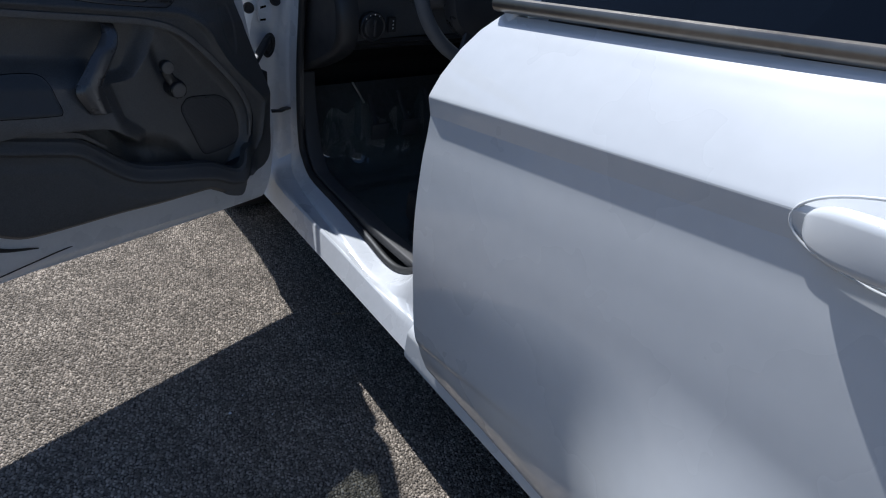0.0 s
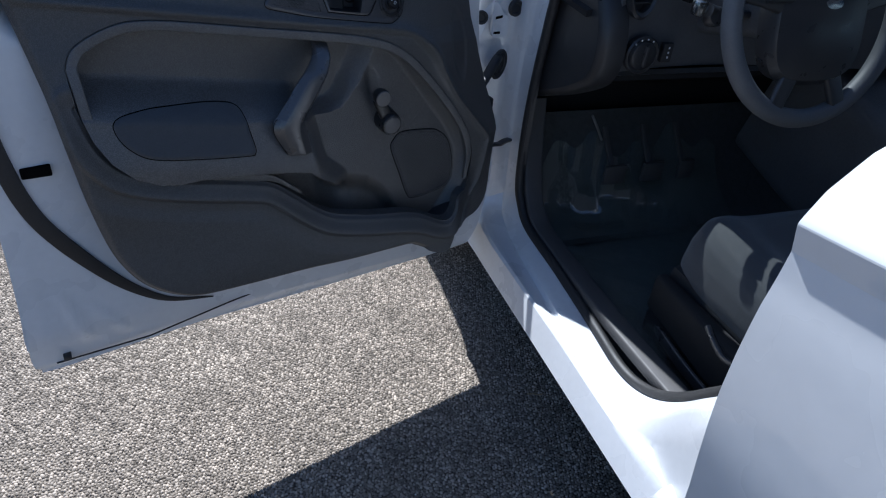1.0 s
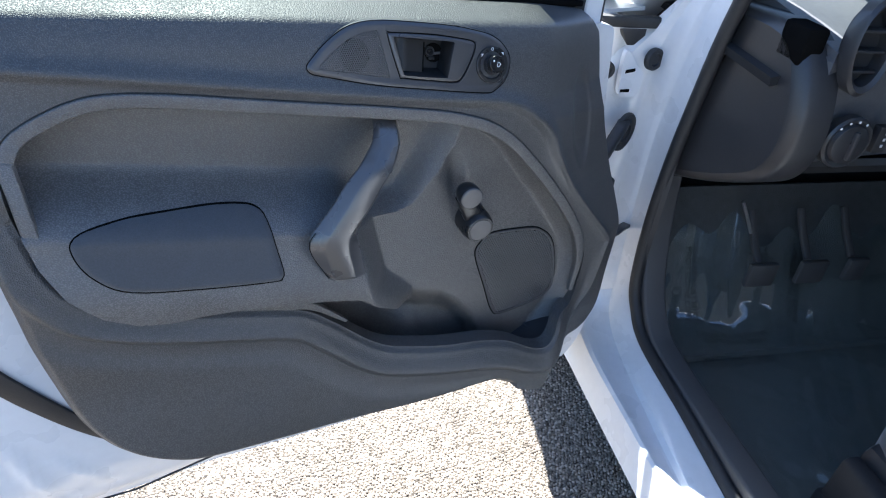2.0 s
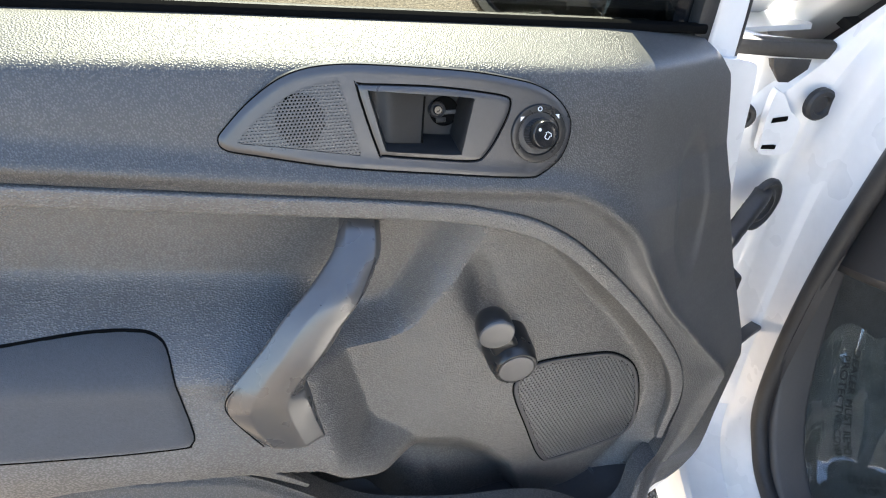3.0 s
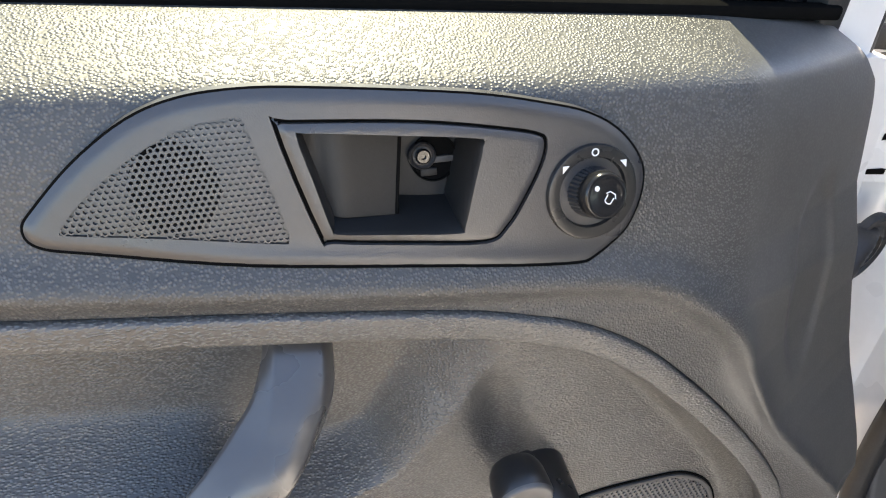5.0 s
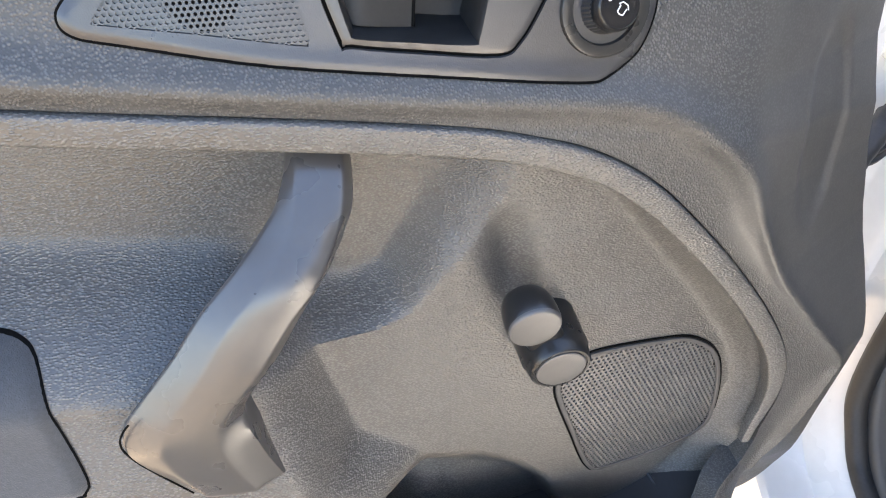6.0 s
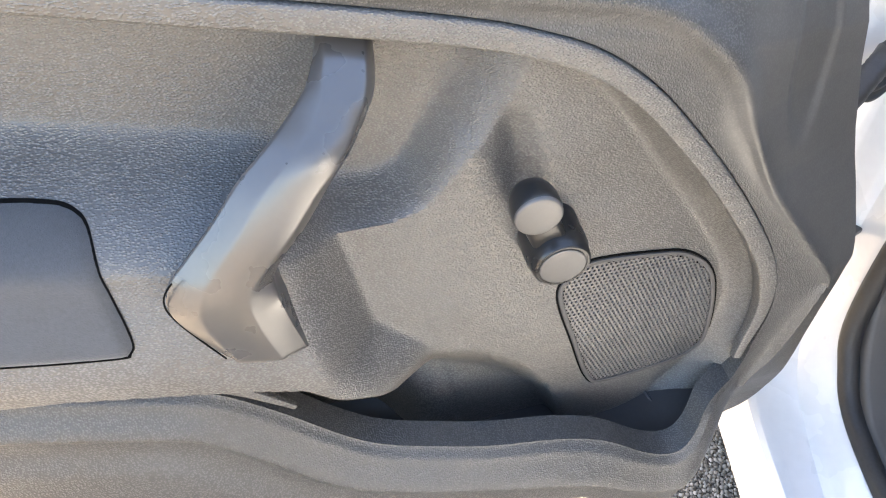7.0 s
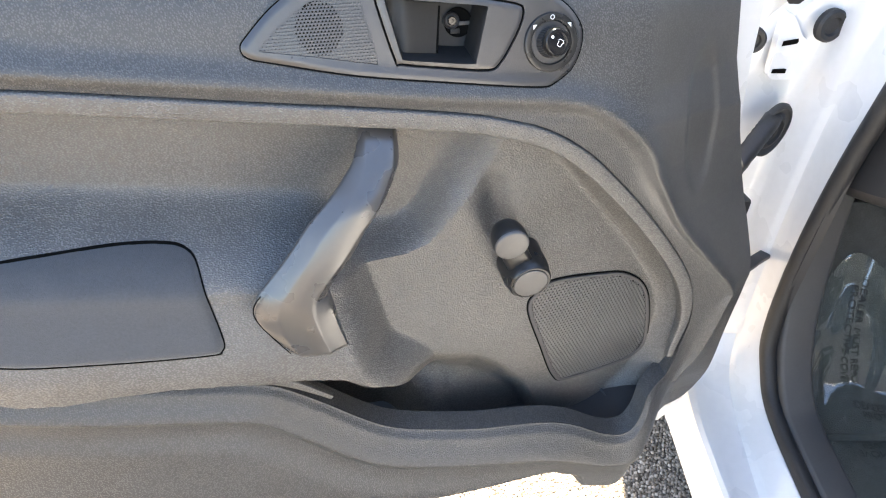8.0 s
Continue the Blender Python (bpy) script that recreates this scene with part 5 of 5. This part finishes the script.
part("belt_moulding", sweep(np.stack([np.full(40, 0.036), by, belt_r(by) + 0.0105], 1), [(0.006, -0.014), (0.0105, -0.0115), (0.0125, -0.006), (0.0115, 0.0), (0.008, 0.005), (0.0, 0.0075), (-0.01, -0.003)], (-1, 0, 0.1)), MOULD, rear_door, "polished dark metal belt moulding")
part("rear_window", surf(lambda u, v: (0.052 + 0.16 * v, -0.13 - 0.9 * u - 0.06 * v, belt_r(-0.13 - 0.9 * u) + 0.02 + 0.36 * v), 10, 6, 0.004), TINTED, rear_door, "dark tinted rear door window")
part("window_frame", sweep([(0.05, -0.085, 1.0), (0.075, -0.125, 1.06), (0.14, -0.19, 1.2), (0.21, -0.26, 1.36)], rounded(0.014, 0.028, 0.006, 3), (-1, 0, 0.4)), WHITE, rear_door, "white window frame of the rear door")
nose = np.concatenate([np.sin(np.linspace(0.25, math.pi / 2, 12)), np.linspace(1, 0.85, 13), np.linspace(0.85, 0.5, 6)])
pull = part("door_handle", sweep(spline([(-0.058, -0.65, 0.951), (-0.066, -0.669, 0.954), (-0.077, -0.714, 0.962), (-0.086, -0.794, 0.976), (-0.080, -0.864, 0.987), (-0.068, -0.889, 0.992)], 6), rounded(0.011, 0.027, 0.0108, 4), (-1, 0, 0), taper=nose),
            WHITE, rear_door, "white bow door handle")
loop = [(-0.0555 + 0.002 * math.cos(a), -0.755 + 0.122 * math.cos(a), 0.966 - 0.016 * math.cos(a) + 0.042 * math.sin(a)) for a in np.linspace(0, 2 * math.pi, 49)[:-1]]
part("handle_recess", sweep(loop, ring(0.0016, 8), (-1, 0, 0), closed=True), WHITE, rear_door, angle=80)

# -- dashboard --
dash = part("dashboard", surf(lambda u, v: (0.155 + 1.36 * u, 0.625 + (0.0 if v < 0.5 else 0.43 * (v - 0.5) * 2) + 0.03 * math.sin(9 * u), 0.765 + (0.30 * v if v < 0.5 else 0.15 + 0.03 * math.sin((v - 0.5) * 2 * math.pi)) + (0.06 * math.exp(-((u - 0.2) / 0.1) ** 2) if v > 0.45 else 0)), 40, 25, 0.02), DASH, car,
            "black grained dashboard")
END = spline([(1.05, 0.905), (0.85, 0.925), (0.70, 0.935), (0.645, 0.915), (0.612, 0.86), (0.603, 0.80), (0.618, 0.755), (0.66, 0.72), (0.78, 0.66), (0.95, 0.60), (1.05, 0.60)], 4, True)
n_e = len(END)
ev = [(cx_, y_ + dy_ * (0.80 - y_), z_ + dy_ * (0.80 - z_)) for cx_, dy_ in ((0.118, 0.10), (0.1235, 0.03), (0.132, 0.0), (0.17, 0.0)) for y_, z_ in END]
part("dash_side", mesh_of(ev, [(a * n_e + k, a * n_e + (k + 1) % n_e, (a + 1) * n_e + (k + 1) % n_e, (a + 1) * n_e + k) for a in range(3) for k in range(n_e)] + [tuple(range(n_e))]), DARK, dash, "black end panel of the dashboard")
part("lower_panel", surf(lambda u, v: (0.15 + 0.62 * u, 0.645 + 0.33 * v, 0.752 - 0.14 * v + 0.02 * math.sin(math.pi * v)), 10, 8, 0.01), MATT, dash)
# Cover added between dash and pillar to keep sun patches off the floor
part("dash_gap_cover", surf(lambda u, v: (0.105 + 0.06 * u, 0.66 + 0.4 * v, 0.872 + 0.012 * u + 0.02 * v), 6, 10, 0.012), MATT, dash)
part("knee_panel", surf(lambda u, v: (0.16 + 0.6 * u, 0.64 + 0.12 * v, 0.765 - 0.05 * v), 10, 6, 0.01), DARK, dash)
sw = part("light_switch", lathe([(0.036, -0.006), (0.036, 0.006), (0.033, 0.009), (0.028, 0.007), (0.026, 0.012), (0.022, 0.014), (0.0, 0.0145)], 36, Matrix.Translation((0.215, 0.618, 0.803)) @ Matrix.Rotation(radians(90), 4, "X")), DARK, car, "round headlamp switch with pale marks")
SWM = Matrix.Translation((0.215, 0.618, 0.803)) @ Matrix.Rotation(radians(90), 4, "X")
part("switch_grip", block(0.2115, 0.2185, 0.598, 0.606, 0.783, 0.823, 0.0025), SATIN, sw)
for a in (60, 85, 110, 135):
    m = SWM @ Matrix.Translation((0.0305 * math.cos(radians(a)), 0.0305 * math.sin(radians(a)), 0.0092))
    part("switch_mark", lathe([(0.0018, 0), (0.0018, 0.0004), (0, 0.0004)], 8, m), MARK, sw)
dim = part("dimmer_switch", block(0.262, 0.284, 0.614, 0.628, 0.786, 0.824, 0.003), DARK, car)
for k in range(3):
    part("dimmer_mark", block(0.272, 0.2755, 0.6132, 0.6145, 0.795 + 0.009 * k, 0.799 + 0.009 * k, 0.0003), MARK, dim)
VM = Matrix.Translation((0.181, 0.612, 0.928)) @ Matrix.Rotation(radians(84), 4, "X") @ Matrix.Diagonal((0.56, 1.1, 1, 1))
vent = part("air_vent", lathe([(0.05, -0.01), (0.052, 0.008), (0.047, 0.013), (0.041, 0.009), (0.039, -0.02), (0.0, -0.02)], 36, VM), DARK, car, "oval black air vent")
for k in (-1, 0, 1):
    part("vent_slat", block(0.161, 0.201, 0.604, 0.622, 0.923 + k * 0.024, 0.9265 + k * 0.024, 0.001), DARK, vent)
part("side_vent", block(0.118, 0.15, 0.64, 0.69, 0.892, 0.94, 0.006), VOID, dash)
cluster = part("instrument_panel", block(0.29, 0.56, 0.648, 0.70, 0.885, 1.0, 0.012), GLOSSY, car, "dark instrument panel with cyan needles")
# Hood out of view, added and sized to keep sun off the seat front
part("instrument_hood", surf(lambda u, v: (0.272 + 0.326 * u, 0.575 + 0.2 * v, 0.93 + (0.105 + 0.012 * v) * math.sin(math.pi * (0.06 + 0.88 * u)) ** 0.45), 28, 8, 0.014), DASH, dash, "unseen black hood over the instruments, shading the seat", angle=50)
NEEDLE = mat("cyan_needle", (0.03, 0.35, 0.55), 0.4)
for nx, nz, rot in ((0.345, 0.925, 20), (0.425, 0.912, 80), (0.475, 0.925, 35)):
    a = radians(rot)
    part("needle", sweep([(nx, 0.6465, nz), (nx + 0.035 * math.cos(a), 0.6465, nz + 0.035 * math.sin(a))], rounded(0.001, 0.0016, 0.0006, 1), (0, -1, 0), taper=[1.2, 0.5]), NEEDLE, cluster)
for gx in (0.345, 0.45):
    part("dial_scale", sweep([(gx + 0.042 * math.cos(a), 0.6468, 0.925 + 0.042 * math.sin(a)) for a in np.linspace(-0.6, 3.7, 30)], rounded(0.0006, 0.0012, 0.0004, 1), (0, -1, 0)), MARK, cluster)
part("column_shroud", sweep([(0.41, 0.66, 0.87), (0.405, 0.56, 0.895), (0.4, 0.47, 0.915)], rounded(0.04, 0.055, 0.02, 4), (0, 0, 1)), DASH, dash)
stalk = part("turn_stalk", sweep([(0.40, 0.53, 0.9), (0.33, 0.525, 0.903), (0.28, 0.52, 0.908), (0.245, 0.515, 0.915)], rounded(0.008, 0.013, 0.006, 3), (0, 0, 1), taper=[0.7, 0.8, 1.0, 1.35]), SATIN, car, "black column stalk with a pale end")
part("stalk_end", block(0.222, 0.246, 0.505, 0.527, 0.903, 0.929, 0.006), CHROME, stalk)

part("stalk_knob", lathe([(0.012, -0.012), (0.0165, -0.006), (0.0165, 0.008), (0.014, 0.0125), (0.0, 0.014)], 28, Matrix.Translation((0.262, 0.512, 0.902)) @ Matrix.Rotation(radians(70), 4, "X")), SATIN, stalk)

# -- steering wheel --
WC = Matrix.Translation((0.399, 0.428, 0.934)) @ Matrix.Rotation(radians(74.5), 4, "X")
ringp = [WC @ Vector((0.175 * math.cos(a), 0.175 * math.sin(a), 0)) for a in np.linspace(0, 2 * math.pi, 73)[:-1]]
swheel = part("steering_wheel", sweep([tuple(p) for p in ringp], ring(0.0165, 12), tuple(WC.to_3x3() @ Vector((0, 0, 1))), closed=True), mat("wheel_grip", (0.12, 0.125, 0.135), 0.5, vary=0.08, scale=40, bump=0.3, grain=900), car, "dark grey steering wheel with a padded hub", angle=90)
hubv = [(0.098 * math.copysign(abs(math.cos(a)) ** 0.6, math.cos(a)), 0.098 * math.copysign(abs(math.sin(a)) ** 0.6, math.sin(a)) - 0.02) for a in np.linspace(0, 2 * math.pi, 41)[:-1]]
hb = [WC @ Vector((x * f, y * f, h)) for f, h in ((0.95, -0.03), (1.0, 0.0), (0.93, 0.014), (0.6, 0.026), (0.2, 0.03)) for x, y in hubv]
part("hub_pad", mesh_of([tuple(p) for p in hb], [(a * 40 + i, a * 40 + (i + 1) % 40, (a + 1) * 40 + (i + 1) % 40, (a + 1) * 40 + i) for a in range(4) for i in range(40)] + [tuple(range(160, 200))]), SATIN, swheel)
part("hub_badge", lathe([(0.018, 0.0), (0.0175, 0.002), (0.0, 0.003)], 28, WC @ Matrix.Translation((0, 0.012, 0.029)) @ Matrix.Diagonal((1, 0.5, 1, 1))), CHROME, swheel, "plain oval badge")
for x, y in ((-1, 0.18), (1, 0.18), (-0.45, -1), (0.45, -1)):
    n = math.hypot(x, y)
    part("spoke", sweep([tuple(WC @ Vector((x / n * r, y / n * r, 0.006 - 0.0 * r))) for r in (0.06, 0.12, 0.17)], rounded(0.008, 0.019, 0.006, 3), tuple(WC.to_3x3() @ Vector((0, 0, 1))), taper=[1.25, 0.85, 0.8]), SATIN, swheel)
part("button_pod", sweep([tuple(WC @ Vector((x, 0.03, 0.014))) for x in (-0.125, -0.1, -0.075)], rounded(0.006, 0.018, 0.004, 3), tuple(WC.to_3x3() @ Vector((0, 0, 1)))), DARK, swheel)

# -- footwell --
for px_, w_ in ((0.47, 0.03), (0.57, 0.022), (0.36, 0.03)):
    pedal = part("pedal", sweep(spline([(px_, 0.88, 0.53), (px_, 0.85, 0.49), (px_, 0.815, 0.455)], 4), rounded(0.005, 0.007, 0.003, 2), (0, -1, 0)), GRILLE, car, "black foot pedal")
    part("pedal_pad", block(px_ - w_, px_ + w_, 0.79, 0.802, 0.415, 0.465, 0.004), GRILLE, pedal)
part("release_rod", sweep([(0.262, 0.80, 0.60), (0.285, 0.80, 0.565), (0.303, 0.80, 0.535)], ring(0.003, 6), (0, -1, 0)), STEEL, car)
part("toe_board", surf(lambda u, v: (0.13 + 1.3 * u, 0.74 + 0.2 * v, 0.30 + 0.25 * v * v), 8, 10, 0.02), CARPET, car, "carpeted toe board")
part("sill_trim", sweep(spline([(0.15, 0.868, 0.62), (0.146, 0.842, 0.52), (0.139, 0.80, 0.43), (0.135, 0.745, 0.376), (0.135, 0.67, 0.356), (0.135, 0.4, 0.352), (0.135, 0.15, 0.36)], 5), rounded(0.012, 0.022, 0.006, 3), (0, -0.6, 1)), GRILLE, car, "black plastic sill trim")
part("console", sweep([(0.84, 0.8, 0.62), (0.84, 0.55, 0.55), (0.84, 0.2, 0.48), (0.84, -0.4, 0.5)], rounded(0.16, 0.1, 0.04, 3), (0, 0, 1)), DASH, car, "black centre console")


def film(u, v):
    cx, cy = 0.15 + 0.58 * u, 0.30 + 0.62 * v - 0.022 * v * (1 + math.sin(23 * u) * math.sin(9 * u + 1))
    return cx, cy, film_height(cx, cy)


def film_height(cx, cy):
    z = float(np.interp(cy, [0.3, 0.74, 0.765, 0.792, 0.823, 0.849, 0.867, 0.892, 0.96], [0.3, 0.3, 0.305, 0.318, 0.344, 0.374, 0.402, 0.446, 0.575]))
    return z + 0.014 + 0.005 * math.sin(37 * cx + 19 * cy) * math.sin(31 * cy) + 0.0015 * math.sin(120 * cx - 70 * cy)


cover = part("floor_cover", surf(film, 50, 60), FILM)
cover.matrix_world = CAR_POSE
tagged(cover, "clear crinkled plastic film with dark print on footwell carpet", "floor cover")


def words(text, size, m, parent):
    cu = bpy.data.curves.new("printed_text", "FONT")
    cu.body, cu.size, cu.align_x, cu.space_line = text, size, "CENTER", 0.95
    tmp = bpy.data.objects.new("printed_text", cu)
    scene.collection.objects.link(tmp)
    dg = bpy.context.evaluated_depsgraph_get()
    me = bpy.data.meshes.new_from_object(tmp.evaluated_get(dg))
    bpy.data.objects.remove(tmp)
    me.transform(m)
    for q in me.vertices:
        q.co.z = film_height(q.co.x, q.co.y) + 0.002
    me.materials.clear()
    return part("printed_text", me, PRINT, parent, "dark printed lettering", flat=True)


for tx, ty, rz, squeeze in ((0.259, 0.838, -97, 0.66), (0.322, 0.760, -3, 1), (0.30, 0.70, 177, 1), (0.49, 0.83, -112, 0.7)):
    words("DEALER MUST REMOVE\nPROTECTIVE COVER", 0.0145, pose(tx, ty, 0.3, 0, 0, rz) @ Matrix.Diagonal((squeeze, 1, 1, 1)), cover)

# -- driver's seat --
SEAT = Matrix.Translation((0.24, 0, 0.28))
seat = part("driver_seat", block(0.0, 0.5, -0.2, 0.4, 0.06, 0.19, 0.02), DARK, car, "dark grey cloth front car seat")
seat.matrix_local = SEAT


def cushion(u, v):
    a = 2 * math.pi * u
    w, d = 0.245, 0.285
    ca, sa = math.cos(a), math.sin(a)
    x, y = w * math.copysign(abs(ca) ** 0.28, ca), d * math.copysign(abs(sa) ** 0.28, sa)
    levels = [(0.88, 0.12), (0.97, 0.135), (1.01, 0.165), (1.015, 0.195), (1.0, 0.222), (0.965, 0.243), (0.91, 0.257), (0.83, 0.266), (0.72, 0.268), (0.55, 0.262), (0.3, 0.258), (0.02, 0.257)]
    q = v * (len(levels) - 1)
    i = min(int(q), len(levels) - 2)
    f = q - i
    s_, h = (levels[i][k] * (1 - f) + levels[i + 1][k] * f for k in (0, 1))
    x, y = x * s_, y * s_
    return 0.25 + x, 0.135 + y, h + 0.025 * max(0, y) / d * float(step(0.19, 0.25, h)) + 0.012 * math.exp(-((abs(x) - 0.175) / 0.04) ** 2) * float(step(0.2, 0.24, h))


part("seat_cushion", surf(cushion, 72, 45), CLOTH, seat, angle=80)
part("seat_back", surf(lambda u, v: (0.25 + 0.235 * math.copysign(abs(math.cos(2 * math.pi * u)) ** 0.5, math.cos(2 * math.pi * u)) * (1 - 0.25 * v ** 3), -0.2 - 0.28 * v + 0.07 * math.copysign(abs(math.sin(2 * math.pi * u)) ** 0.5, math.sin(2 * math.pi * u)), 0.22 + 0.6 * v), 40, 20), CLOTH, seat, angle=80)
part("headrest", block(0.13, 0.37, -0.56, -0.46, 0.86, 1.02, 0.03, 3), CLOTH, seat)
part("seat_valance", sweep([(-0.015, 0.39, 0.13), (-0.02, 0.2, 0.125), (-0.02, 0.0, 0.13), (-0.01, -0.2, 0.16)], rounded(0.05, 0.018, 0.012, 3), (0, 0, 1), taper=[0.8, 1, 1.05, 1.1]), MATT, seat, "black plastic seat side cover")
part("seat_strap", sweep(spline([(-0.042, 0.34, 0.085), (-0.046, 0.27, 0.078), (-0.046, 0.2, 0.072), (-0.042, 0.11, 0.066)], 4), rounded(0.011, 0.004, 0.0025, 3), (0, 0, 1), taper=np.interp(np.linspace(0, 1, 13), [0, 0.12, 1], [0.35, 1, 1.1])), SATIN, seat, "dark grey slide bar beside the seat")
part("seat_lever", sweep(spline([(-0.036, 0.23, 0.177), (-0.041, 0.195, 0.163), (-0.041, 0.163, 0.158), (-0.036, 0.112, 0.178)], 4), rounded(0.005, 0.004, 0.002, 3), (0, 0, 1)), SATIN, seat)
part("seat_rail", block(0.0, 0.04, -0.25, 0.42, 0.005, 0.06, 0.005), DARK, seat)
part("seat_rail", block(0.46, 0.5, -0.25, 0.42, 0.005, 0.06, 0.005), DARK, seat)

# -- loose bits on the ground --
grit = random.Random(11)


def stone(x, y, r):
    bm = bmesh.new()
    bmesh.ops.create_icosphere(bm, subdivisions=2, radius=r)
    for q in bm.verts:
        q.co = q.co * grit.uniform(0.85, 1.1)
        q.co.z = q.co.z * 0.6 + r * 0.5
    ob = part("pebble", bm, MARK)
    ob.location = (x, y, 0.0)
    return tagged(ob, "small white pebble on the shaded asphalt", "pebble", "pebbles on the asphalt")


stone(-0.104, -0.335, 0.004)
for gx, gy in ((-0.172, -0.317), (-0.05, -0.30), (-0.15, -0.26), (-0.03, -0.40)):
    stone(gx, gy, 0.0018)
twig = part("twig", sweep(spline([(0.322, -0.176, 0.004), (0.334, -0.184, 0.006), (0.345, -0.190, 0.004), (0.358, -0.192, 0.003)], 4), ring(0.0011, 6), (0, 0, 1)), mat("dry_stalk", (0.35, 0.25, 0.13), 0.8))
tagged(twig, "thin dry twig on the asphalt beside the sill", "twig")
